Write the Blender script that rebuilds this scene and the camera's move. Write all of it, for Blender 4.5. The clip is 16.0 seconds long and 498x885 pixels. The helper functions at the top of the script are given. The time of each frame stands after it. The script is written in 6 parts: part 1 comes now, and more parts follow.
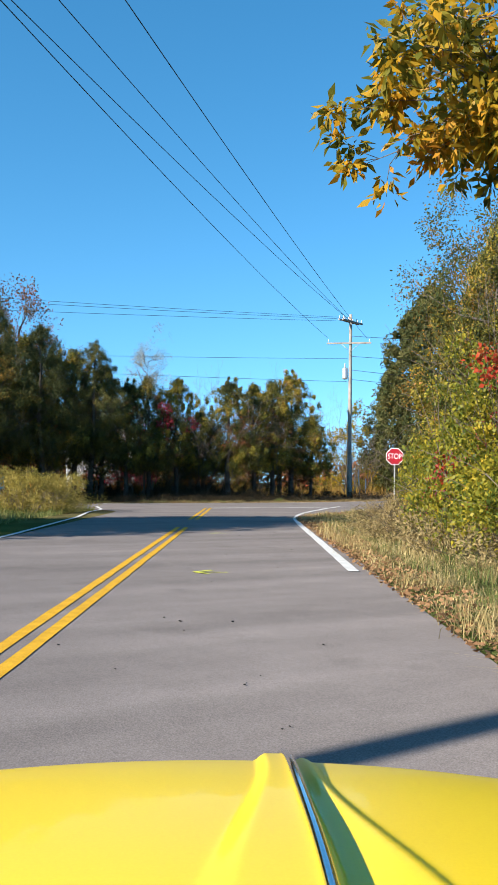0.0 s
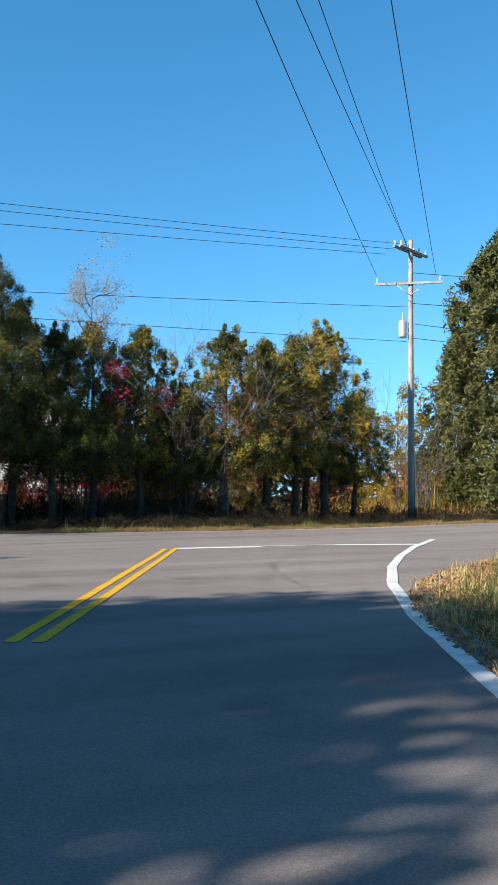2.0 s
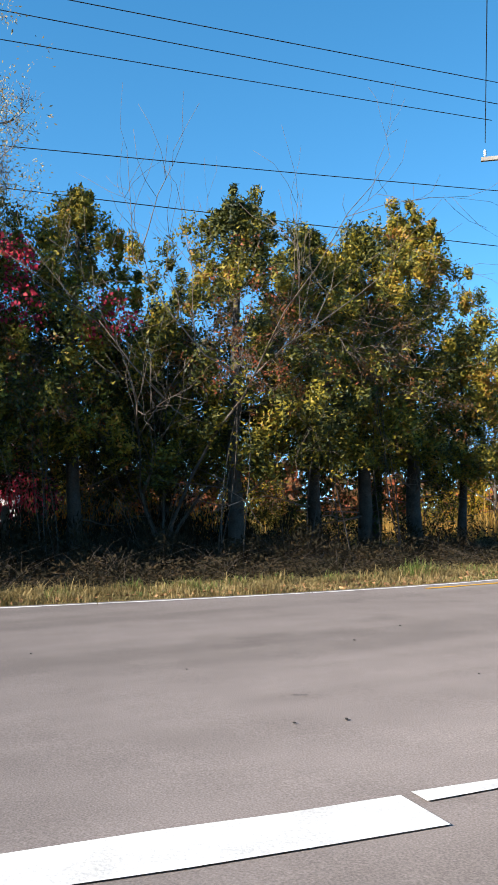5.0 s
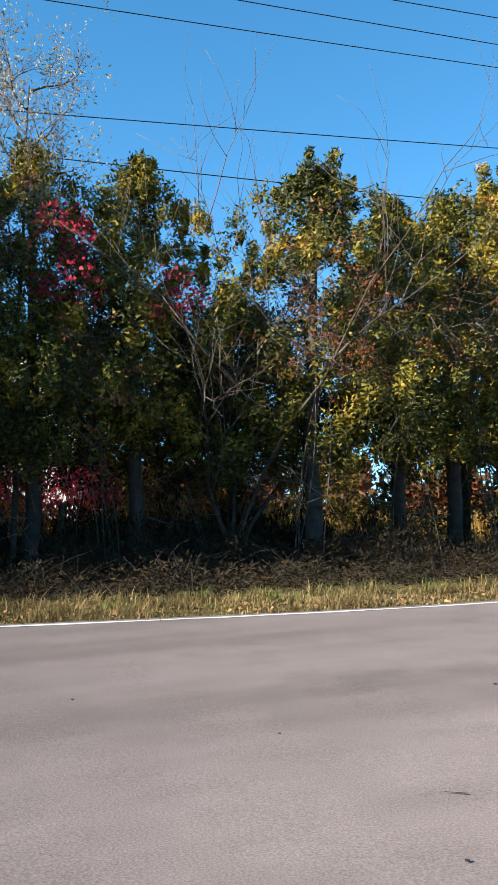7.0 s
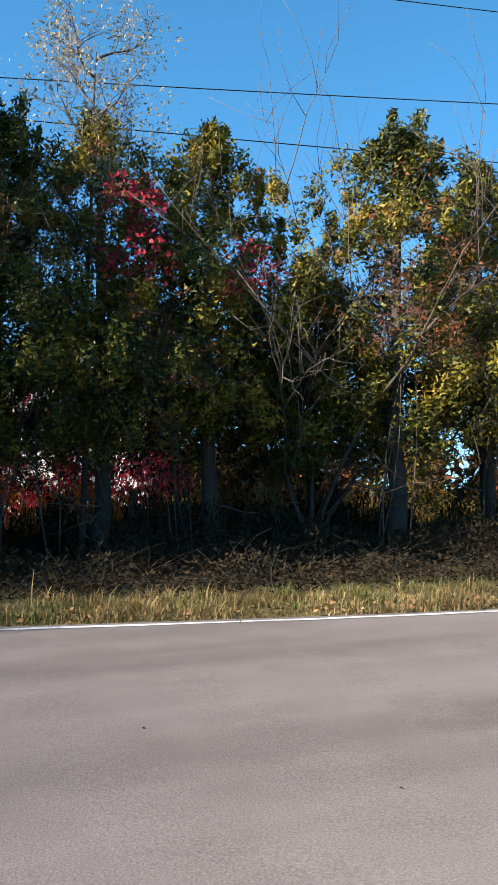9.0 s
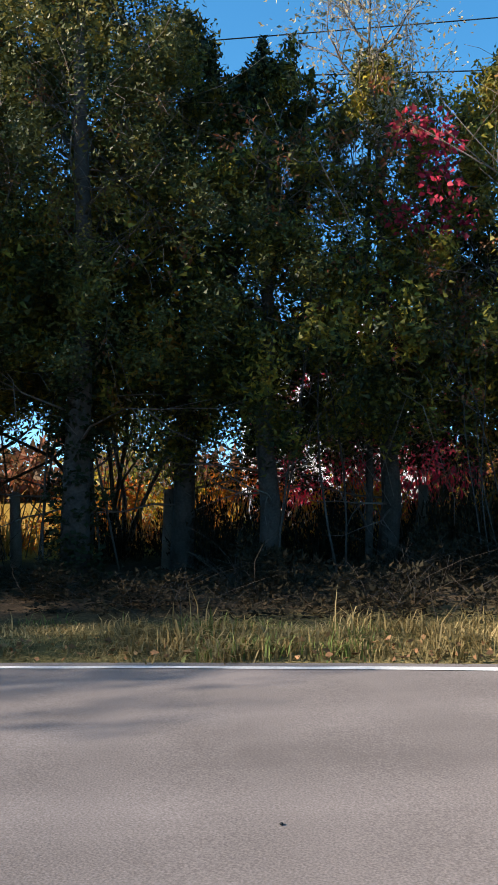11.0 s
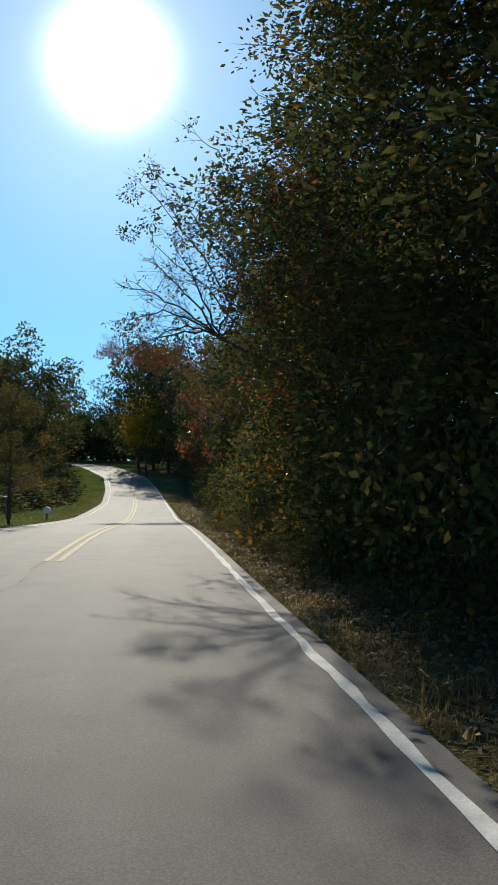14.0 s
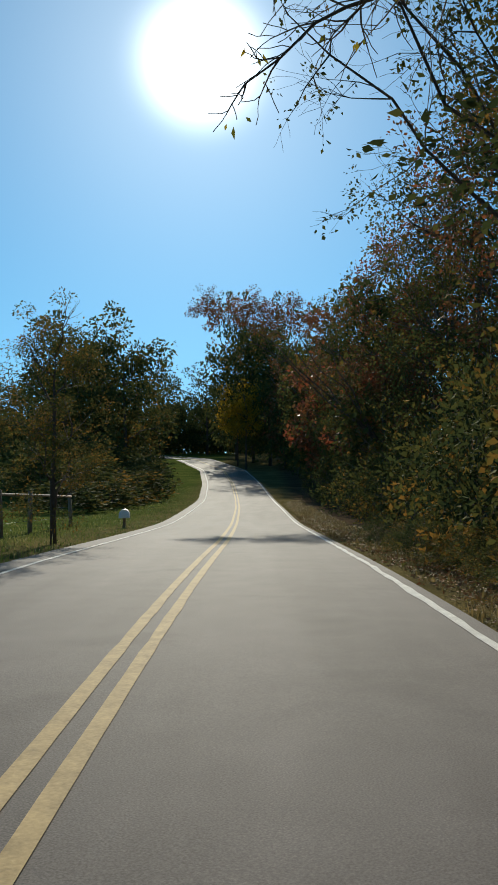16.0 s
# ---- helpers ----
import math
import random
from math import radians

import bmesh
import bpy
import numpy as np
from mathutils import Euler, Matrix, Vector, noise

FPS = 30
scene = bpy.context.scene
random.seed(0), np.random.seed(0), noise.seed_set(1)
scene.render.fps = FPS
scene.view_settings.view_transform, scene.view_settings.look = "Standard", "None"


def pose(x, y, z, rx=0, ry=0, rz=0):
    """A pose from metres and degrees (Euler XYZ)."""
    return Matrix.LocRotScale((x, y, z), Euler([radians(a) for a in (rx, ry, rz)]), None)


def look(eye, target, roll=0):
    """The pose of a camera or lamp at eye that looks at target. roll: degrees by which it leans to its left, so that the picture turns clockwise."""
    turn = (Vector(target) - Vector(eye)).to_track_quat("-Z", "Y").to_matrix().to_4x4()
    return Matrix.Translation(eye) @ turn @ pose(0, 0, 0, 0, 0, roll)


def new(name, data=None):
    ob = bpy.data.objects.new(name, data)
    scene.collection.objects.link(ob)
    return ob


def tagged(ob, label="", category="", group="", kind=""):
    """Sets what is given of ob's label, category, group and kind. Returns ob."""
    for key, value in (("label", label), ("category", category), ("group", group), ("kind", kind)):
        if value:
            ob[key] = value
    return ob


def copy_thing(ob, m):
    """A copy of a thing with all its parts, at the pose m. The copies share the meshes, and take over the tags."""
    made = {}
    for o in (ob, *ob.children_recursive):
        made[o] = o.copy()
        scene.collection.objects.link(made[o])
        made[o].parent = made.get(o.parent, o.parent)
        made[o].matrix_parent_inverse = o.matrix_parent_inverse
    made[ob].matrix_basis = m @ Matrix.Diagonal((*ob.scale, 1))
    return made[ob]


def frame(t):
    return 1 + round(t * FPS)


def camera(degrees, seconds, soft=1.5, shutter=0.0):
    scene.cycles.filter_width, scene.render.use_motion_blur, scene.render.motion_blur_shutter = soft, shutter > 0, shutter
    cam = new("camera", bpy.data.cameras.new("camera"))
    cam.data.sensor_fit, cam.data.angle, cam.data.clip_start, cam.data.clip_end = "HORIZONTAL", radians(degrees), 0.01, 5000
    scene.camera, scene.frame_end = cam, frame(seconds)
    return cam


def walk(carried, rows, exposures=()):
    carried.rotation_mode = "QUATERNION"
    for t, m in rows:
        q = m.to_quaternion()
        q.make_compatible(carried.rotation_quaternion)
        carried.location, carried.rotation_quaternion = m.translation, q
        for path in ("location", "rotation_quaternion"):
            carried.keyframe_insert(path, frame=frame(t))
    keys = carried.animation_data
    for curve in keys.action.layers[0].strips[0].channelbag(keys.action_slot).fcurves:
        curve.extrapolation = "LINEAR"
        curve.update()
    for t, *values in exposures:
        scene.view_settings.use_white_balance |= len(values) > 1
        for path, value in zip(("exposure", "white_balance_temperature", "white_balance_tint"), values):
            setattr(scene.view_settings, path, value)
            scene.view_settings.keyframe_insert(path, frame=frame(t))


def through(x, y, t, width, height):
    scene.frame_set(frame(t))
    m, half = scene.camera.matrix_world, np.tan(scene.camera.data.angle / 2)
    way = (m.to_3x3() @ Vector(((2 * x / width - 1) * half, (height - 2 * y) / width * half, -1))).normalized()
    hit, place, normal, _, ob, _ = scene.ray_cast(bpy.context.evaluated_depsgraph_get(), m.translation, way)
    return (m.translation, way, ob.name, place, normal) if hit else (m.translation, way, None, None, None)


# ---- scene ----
cam = camera(31.25, 16.0, soft=0.8)
PATH = [
    (0, (-0.000, 0.000, 1.278), (0.008, 1.998, 1.367), 0.87),
    (0.5, (0.092, 6.291, 1.295), (0.093, 8.289, 1.391), 1.00),
    (1, (0.103, 12.037, 1.293), (0.101, 14.034, 1.397), 0.47),
    (1.5, (0.170, 17.340, 1.257), (0.154, 19.337, 1.373), 0.01),
    (2, (0.171, 22.088, 1.216), (0.154, 24.084, 1.335), 0.52),
    (2.5, (0.250, 26.512, 1.186), (0.228, 28.509, 1.304), 0.40),
    (3, (0.267, 30.385, 1.154), (0.251, 32.382, 1.276), 0.03),
    (3.2, (0.268, 31.874, 1.141), (0.260, 33.870, 1.266), 0.08),
    (5.3, (-0.336, 39.512, 1.215), (-0.426, 41.504, 1.364), -0.22),
    (5.5, (-0.374, 39.778, 1.225), (-0.486, 41.770, 1.374), -0.23),
    (6, (-0.476, 40.309, 1.244), (-0.631, 42.298, 1.394), -0.16),
    (6.5, (-0.519, 40.555, 1.246), (-0.704, 42.541, 1.388), -0.18),
    (7, (-0.570, 40.779, 1.242), (-0.778, 42.763, 1.379), -0.09),
    (7.5, (-0.662, 41.178, 1.239), (-0.917, 43.158, 1.361), 0.15),
    (8, (-0.772, 41.496, 1.253), (-1.087, 43.467, 1.371), 0.05),
    (8.2, (-0.807, 41.562, 1.257), (-1.140, 43.531, 1.372), 0.05),
    (10.3, (-0.877, 42.067, 1.321), (-1.316, 44.016, 1.407), 0.20),
    (10.5, (-1.052, 42.378, 1.302), (-1.566, 44.309, 1.390), 0.17),
    (10.9, (-1.791, 43.240, 1.267), (-2.577, 45.077, 1.360), 0.02),
    (11, (-2.051, 43.452, 1.262), (-2.941, 45.241, 1.360), -0.44),
    (11.2, (-2.618, 43.853, 1.256), (-3.678, 45.545, 1.377), -0.37),
    (11.5, (-3.661, 44.303, 1.254), (-4.984, 45.797, 1.383), -0.42),
    (11.7, (-4.443, 44.533, 1.253), (-5.950, 45.841, 1.386), 0.04),
    (11.9, (-5.281, 44.710, 1.250), (-6.955, 45.799, 1.371), -0.47),
    (12, (-5.732, 44.773, 1.246), (-7.478, 45.739, 1.371), -0.53),
    (12.2, (-6.690, 44.845, 1.230), (-8.556, 45.552, 1.361), -0.19),
    (12.4, (-7.666, 44.847, 1.210), (-9.614, 45.279, 1.335), -0.07),
    (12.5, (-8.159, 44.813, 1.198), (-10.133, 45.107, 1.325), -0.38),
    (12.7, (-9.132, 44.695, 1.173), (-11.127, 44.752, 1.303), -0.36),
    (13, (-10.504, 44.353, 1.134), (-12.480, 44.068, 1.262), 0.07),
    (13.2, (-11.451, 44.135, 1.109), (-13.382, 43.630, 1.236), -0.12),
    (13.4, (-12.342, 43.765, 1.088), (-14.229, 43.111, 1.201), -0.28),
    (13.5, (-12.785, 43.555, 1.080), (-14.657, 42.859, 1.188), -0.05),
    (14, (-14.986, 42.259, 1.056), (-16.760, 41.342, 1.155), 0.29),
    (14.5, (-17.184, 40.646, 1.041), (-18.891, 39.609, 1.141), -0.05),
    (15, (-19.564, 38.854, 1.041), (-21.238, 37.764, 1.142), -0.23),
    (15.5, (-22.260, 36.880, 1.069), (-23.930, 35.783, 1.161), -0.92),
    (16, (-24.878, 34.914, 1.080), (-26.546, 33.813, 1.163), -0.17),
]
EXPOSURES = [(0, 1.17, 6500, 10), (3.2, 1.17, 6500, 10), (5.3, 1.34, 6600, 13), (11.5, 1.45, 6700, 14), (12.2, 1.58, 6700, 14), (12.8, 1.3, 6600, 12), (13.4, 0.5, 6600, 7), (16, 0.05, 6800, 3)]
walk(cam, [(t, look(eye, target, roll)) for t, eye, target, roll in PATH], EXPOSURES)

# ---- sky and sun ----
SUN_LEFT, SUN_UP = 126.5, 25.6          # degrees to the left of +y, degrees above the horizon
sun_way = Vector((-math.sin(radians(SUN_LEFT)) * math.cos(radians(SUN_UP)),
                  math.cos(radians(SUN_LEFT)) * math.cos(radians(SUN_UP)), math.sin(radians(SUN_UP))))
world = bpy.data.worlds.new("autumn_sky")
scene.world = world
world.use_nodes = True
wn, wl = world.node_tree.nodes, world.node_tree.links
wn.clear()
sky = wn.new("ShaderNodeTexSky")
sky.sky_type = 'NISHITA'
sky.sun_disc = False
sky.sun_elevation = radians(SUN_UP)
sky.sun_rotation = radians(-SUN_LEFT)
sky.air_density, sky.dust_density, sky.ozone_density, sky.altitude = 1.0, 0.0, 2.0, 900
background = wn.new("ShaderNodeBackground")
background.inputs["Strength"].default_value = 0.124
world_out = wn.new("ShaderNodeOutputWorld")
richer = wn.new("ShaderNodeHueSaturation")
richer.inputs["Saturation"].default_value = 1.3
richer.inputs["Hue"].default_value = 0.488
sky_coord, lift_ = wn.new("ShaderNodeTexCoord"), wn.new("ShaderNodeMapping")
lift_.inputs["Location"].default_value = (0, 0, 0.12)
wl.new(sky_coord.outputs["Generated"], lift_.inputs["Vector"])
wl.new(lift_.outputs[0], sky.inputs["Vector"])
wl.new(sky.outputs[0], richer.inputs["Color"])
wl.new(richer.outputs[0], background.inputs["Color"])
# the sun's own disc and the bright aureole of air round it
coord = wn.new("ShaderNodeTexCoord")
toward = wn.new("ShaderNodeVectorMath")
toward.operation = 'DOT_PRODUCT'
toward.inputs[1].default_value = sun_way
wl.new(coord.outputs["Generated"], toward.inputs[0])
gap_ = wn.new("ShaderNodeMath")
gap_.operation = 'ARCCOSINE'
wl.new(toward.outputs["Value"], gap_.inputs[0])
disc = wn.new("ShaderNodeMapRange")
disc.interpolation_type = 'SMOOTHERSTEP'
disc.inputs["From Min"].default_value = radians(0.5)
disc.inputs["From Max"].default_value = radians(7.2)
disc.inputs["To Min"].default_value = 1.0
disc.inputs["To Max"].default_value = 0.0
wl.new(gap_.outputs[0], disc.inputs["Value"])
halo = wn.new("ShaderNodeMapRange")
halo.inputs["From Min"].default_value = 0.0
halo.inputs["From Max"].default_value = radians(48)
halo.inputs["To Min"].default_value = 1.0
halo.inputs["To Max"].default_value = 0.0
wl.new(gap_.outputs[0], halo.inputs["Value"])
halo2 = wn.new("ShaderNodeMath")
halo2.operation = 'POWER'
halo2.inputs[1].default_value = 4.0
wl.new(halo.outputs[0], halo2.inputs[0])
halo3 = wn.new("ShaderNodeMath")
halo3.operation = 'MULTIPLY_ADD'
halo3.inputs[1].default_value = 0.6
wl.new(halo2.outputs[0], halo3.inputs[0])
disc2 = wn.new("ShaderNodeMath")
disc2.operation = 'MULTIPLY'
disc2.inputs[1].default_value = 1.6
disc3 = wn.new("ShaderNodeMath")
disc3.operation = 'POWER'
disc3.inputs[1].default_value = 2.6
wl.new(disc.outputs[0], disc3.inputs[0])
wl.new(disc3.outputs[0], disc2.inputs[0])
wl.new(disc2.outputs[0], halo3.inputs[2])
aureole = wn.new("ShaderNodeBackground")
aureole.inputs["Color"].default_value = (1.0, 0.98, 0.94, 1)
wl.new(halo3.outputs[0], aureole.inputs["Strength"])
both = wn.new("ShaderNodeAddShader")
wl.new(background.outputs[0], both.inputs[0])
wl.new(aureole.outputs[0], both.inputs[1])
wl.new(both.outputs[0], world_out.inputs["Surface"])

sun = new("sun", bpy.data.lights.new("sun", 'SUN'))
sun.data.energy, sun.data.angle, sun.data.color = 5.0, radians(0.53), (1.0, 0.93, 0.82)
sun.matrix_world = look(Vector((0, 0, 40)) + sun_way, (0, 0, 40))


# ---- materials ----
def ramp(nodes, stops):
    r = nodes.new("ShaderNodeValToRGB")
    e = r.color_ramp.elements
    while len(e) < len(stops):
        e.new(0.5)
    for el, (at, c) in zip(e, stops):
        el.position, el.color = at, (*c, 1)
    return r


def surface(name, low, high, scale=8.0, rough=0.8, fine=120.0, bump=0.3, metal=0.0, spec=0.3, coat=0.0, depth=0.01):
    """Two scales of colour variation and a fine relief."""
    m = bpy.data.materials.new(name)
    m.use_nodes = True
    n, l = m.node_tree.nodes, m.node_tree.links
    b = n["Principled BSDF"]
    tc = n.new("ShaderNodeTexCoord")
    big, small = n.new("ShaderNodeTexNoise"), n.new("ShaderNodeTexNoise")
    big.inputs["Scale"].default_value, big.inputs["Detail"].default_value = scale, 5
    small.inputs["Scale"].default_value, small.inputs["Detail"].default_value = fine, 3
    mixv = n.new("ShaderNodeMath")
    mixv.operation = 'MULTIPLY_ADD'
    mixv.inputs[1].default_value, mixv.inputs[2].default_value = 0.45, 0.0
    add = n.new("ShaderNodeMath")
    add.operation = 'MULTIPLY_ADD'
    add.inputs[1].default_value = 0.55
    for tex in (big, small):
        l.new(tc.outputs["Object"], tex.inputs["Vector"])
    l.new(small.outputs["Fac"], mixv.inputs[0])
    l.new(big.outputs["Fac"], add.inputs[0])
    l.new(mixv.outputs[0], add.inputs[2])
    r = ramp(n, [(0.3, low), (0.7, high)])
    l.new(add.outputs[0], r.inputs[0])
    l.new(r.outputs[0], b.inputs["Base Color"])
    bp = n.new("ShaderNodeBump")
    bp.inputs["Strength"].default_value, bp.inputs["Distance"].default_value = bump, depth
    l.new(small.outputs["Fac"], bp.inputs["Height"])
    l.new(bp.outputs[0], b.inputs["Normal"])
    b.inputs["Roughness"].default_value, b.inputs["Metallic"].default_value = rough, metal
    b.inputs["Specular IOR Level"].default_value, b.inputs["Coat Weight"].default_value = spec, coat
    return m


def leafy(name, stops, through=0.35, rough=0.55, tint=0.0, gloss=0.18):
    """Leaves: each takes its own colour, glossy on top, letting light through."""
    m = bpy.data.materials.new(name)
    m.use_nodes = True
    n, l = m.node_tree.nodes, m.node_tree.links
    n.clear()
    geo, info = n.new("ShaderNodeNewGeometry"), n.new("ShaderNodeObjectInfo")
    tc, tex = n.new("ShaderNodeTexCoord"), n.new("ShaderNodeTexNoise")
    tex.inputs["Scale"].default_value, tex.inputs["Detail"].default_value = 0.9, 3
    l.new(tc.outputs["Object"], tex.inputs["Vector"])
    a = n.new("ShaderNodeMath")
    a.operation = 'MULTIPLY_ADD'
    a.inputs[1].default_value = 0.45
    l.new(geo.outputs["Random Per Island"], a.inputs[0])
    mp = n.new("ShaderNodeMapRange")
    mp.inputs["From Min"].default_value, mp.inputs["From Max"].default_value = 0.3, 0.7
    mp.inputs["To Max"].default_value = 0.55
    l.new(tex.outputs["Fac"], mp.inputs["Value"])
    l.new(mp.outputs[0], a.inputs[2])
    shift = n.new("ShaderNodeMath")
    shift.operation = 'MULTIPLY_ADD'
    shift.inputs[1].default_value = tint
    l.new(info.outputs["Random"], shift.inputs[0])
    l.new(a.outputs[0], shift.inputs[2])
    r = ramp(n, stops)
    l.new(shift.outputs[0], r.inputs[0])
    b, t, mix, out = (n.new(k) for k in ("ShaderNodeBsdfPrincipled", "ShaderNodeBsdfTranslucent", "ShaderNodeMixShader", "ShaderNodeOutputMaterial"))
    b.inputs["Roughness"].default_value, b.inputs["Specular IOR Level"].default_value = rough, gloss
    mix.inputs[0].default_value = through
    l.new(r.outputs[0], b.inputs["Base Color"])
    l.new(r.outputs[0], t.inputs["Color"])
    l.new(b.outputs[0], mix.inputs[1])
    l.new(t.outputs[0], mix.inputs[2])
    l.new(mix.outputs[0], out.inputs["Surface"])
    return m


def asphalt(name):
    """Old grey asphalt: pale stone chips, wheel-worn streaks, oil stains and fine relief."""
    m = bpy.data.materials.new(name)
    m.use_nodes = True
    n, l = m.node_tree.nodes, m.node_tree.links
    b = n["Principled BSDF"]
    tc = n.new("ShaderNodeTexCoord")

    def noise_(scale, detail, stretch=(1, 1, 1), turn=0.0):
        about, mp = n.new("ShaderNodeMapping"), n.new("ShaderNodeMapping")
        about.inputs["Rotation"].default_value = (0, 0, turn)
        mp.inputs["Scale"].default_value = stretch
        l.new(tc.outputs["Object"], about.inputs["Vector"])
        l.new(about.outputs[0], mp.inputs["Vector"])
        t = n.new("ShaderNodeTexNoise")
        t.inputs["Scale"].default_value, t.inputs["Detail"].default_value = scale, detail
        l.new(mp.outputs[0], t.inputs["Vector"])
        return t

    wide, mid, chips = noise_(0.25, 5), noise_(2.3, 6), noise_(110, 3)
    streak = noise_(1.0, 4, (1.0, 0.1, 1.0), radians(57.4))          # wheel streaks run along the main road
    stain = noise_(0.9, 7)
    chip2 = n.new("ShaderNodeTexVoronoi")
    chip2.inputs["Scale"].default_value = 75
    l.new(tc.outputs["Object"], chip2.inputs["Vector"])

    def weigh(terms):
        last = None
        for out, k in terms:
            a = n.new("ShaderNodeMath")
            a.operation = 'MULTIPLY_ADD'
            a.inputs[1].default_value = k
            l.new(out, a.inputs[0])
            if last is not None:
                l.new(last, a.inputs[2])
            else:
                a.inputs[2].default_value = 0.0
            last = a.outputs[0]
        return last

    total = weigh([(wide.outputs["Fac"], 0.12), (mid.outputs["Fac"], 0.1), (chips.outputs["Fac"], 0.4), (streak.outputs["Fac"], 0.29)])
    r = ramp(n, [(0.36, (0.112, 0.096, 0.088)), (0.5, (0.19, 0.163, 0.151)), (0.64, (0.292, 0.253, 0.234))])
    l.new(total, r.inputs[0])
    dark = ramp(n, [(0.6, (1, 1, 1)), (0.75, (0.75, 0.745, 0.74))])
    l.new(stain.outputs["Fac"], dark.inputs[0])
    mul = n.new("ShaderNodeMix")
    mul.data_type, mul.blend_type = 'RGBA', 'MULTIPLY'
    mul.inputs["Factor"].default_value = 1.0
    l.new(r.outputs[0], mul.inputs["A"])
    l.new(dark.outputs[0], mul.inputs["B"])
    pale = ramp(n, [(0.0, (1.35, 1.33, 1.3)), (0.22, (1, 1, 1))])
    l.new(chip2.outputs["Distance"], pale.inputs[0])
    mul2 = n.new("ShaderNodeMix")
    mul2.data_type, mul2.blend_type = 'RGBA', 'MULTIPLY'
    mul2.inputs["Factor"].default_value = 0.45
    l.new(mul.outputs["Result"], mul2.inputs["A"])
    l.new(pale.outputs[0], mul2.inputs["B"])
    l.new(mul2.outputs["Result"], b.inputs["Base Color"])
    bp = n.new("ShaderNodeBump")
    bp.inputs["Strength"].default_value, bp.inputs["Distance"].default_value = 0.28, 0.004
    l.new(weigh([(chips.outputs["Fac"], 0.6), (chip2.outputs["Distance"], 0.8)]), bp.inputs["Height"])
    l.new(bp.outputs[0], b.inputs["Normal"])
    b.inputs["Roughness"].default_value, b.inputs["Specular IOR Level"].default_value = 0.8, 0.11
    b.inputs["Diffuse Roughness"].default_value = 0.3
    return m


asphalt_old = asphalt("asphalt_old")
tyre_rub = surface("tyre_rub", (0.115, 0.1, 0.092), (0.185, 0.16, 0.148), 5.0, 0.9, 90, 0.4, spec=0.05, depth=0.004)
road_smear = surface("road_smear", (0.125, 0.108, 0.1), (0.215, 0.185, 0.17), 5.0, 0.9, 90, 0.3, spec=0.05, depth=0.004)
tar = surface("tar", (0.02, 0.02, 0.02), (0.05, 0.048, 0.046), 6.0, 0.9, 60, 0.4, spec=0.05)
white_paint = surface("road_paint_white", (0.42, 0.41, 0.39), (0.76, 0.74, 0.7), 5.0, 0.85, 60, 0.5, spec=0.12, depth=0.004)
yellow_paint = surface("road_paint_yellow", (0.42, 0.22, 0.015), (0.72, 0.4, 0.03), 5.0, 0.85, 60, 0.5, spec=0.12, depth=0.004)
pale_yellow_paint = surface("road_paint_pale_yellow", (0.26, 0.19, 0.095), (0.5, 0.36, 0.175), 7.0, 0.8, 45, 0.5, spec=0.12, depth=0.004)
spray_paint = surface("spray_paint_lime", (0.5, 0.52, 0.05), (0.72, 0.7, 0.06), 6.0, 0.7, 60, 0.4, depth=0.004)
spray_faint = surface("spray_paint_faded", (0.26, 0.26, 0.1), (0.5, 0.49, 0.09), 6.0, 0.7, 60, 0.4, depth=0.004)
pole_wood = surface("pole_wood", (0.15, 0.13, 0.11), (0.4, 0.36, 0.315), 2.0, 0.85, 40, 0.6)
bark = surface("bark", (0.035, 0.028, 0.023), (0.12, 0.098, 0.08), 4.0, 0.9, 30, 0.8, depth=0.02)
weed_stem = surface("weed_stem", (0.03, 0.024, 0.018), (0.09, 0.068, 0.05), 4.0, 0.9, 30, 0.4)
twig_bark = surface("twig_bark", (0.07, 0.052, 0.042), (0.22, 0.175, 0.14), 4.0, 0.85, 30, 0.4)
galvanised = surface("galvanised_steel", (0.45, 0.46, 0.47), (0.62, 0.63, 0.64), 6.0, 0.45, 80, 0.15, metal=0.7)
wire_black = surface("wire_black", (0.012, 0.012, 0.013), (0.03, 0.03, 0.03), 6.0, 0.6, 80, 0.1)
porcelain = surface("porcelain_grey", (0.4, 0.42, 0.44), (0.6, 0.62, 0.63), 6.0, 0.3, 80, 0.1)
sign_red = surface("sign_red", (0.3, 0.008, 0.02), (0.38, 0.014, 0.028), 3.0, 0.4, 60, 0.05)
sign_white = surface("sign_white", (0.72, 0.72, 0.72), (0.82, 0.82, 0.82), 3.0, 0.4, 60, 0.05)
sign_blue = surface("sign_blue", (0.03, 0.26, 0.42), (0.05, 0.36, 0.55), 3.0, 0.5, 60, 0.1)
ink = surface("ink_dark", (0.02, 0.09, 0.15), (0.035, 0.13, 0.2), 3.0, 0.6, 60, 0.05)
ink_red = surface("ink_red", (0.35, 0.03, 0.04), (0.45, 0.05, 0.06), 3.0, 0.6, 60, 0.05)
post_wood = surface("post_wood", (0.12, 0.085, 0.06), (0.26, 0.2, 0.15), 5.0, 0.85, 50, 0.6)
car_yellow = surface("car_yellow", (0.78, 0.52, 0.008), (0.84, 0.58, 0.012), 1.5, 0.42, 300, 0.03, spec=0.4, coat=0.2, depth=0.001)
chrome = surface("chrome", (0.5, 0.52, 0.55), (0.7, 0.72, 0.75), 8.0, 0.12, 200, 0.05, metal=1.0, depth=0.001)
rubber = surface("rubber", (0.015, 0.015, 0.015), (0.03, 0.03, 0.03), 8.0, 0.8, 100, 0.3)
white_siding = surface("white_siding", (0.68, 0.68, 0.68), (0.82, 0.82, 0.81), 2.0, 0.7, 30, 0.3)
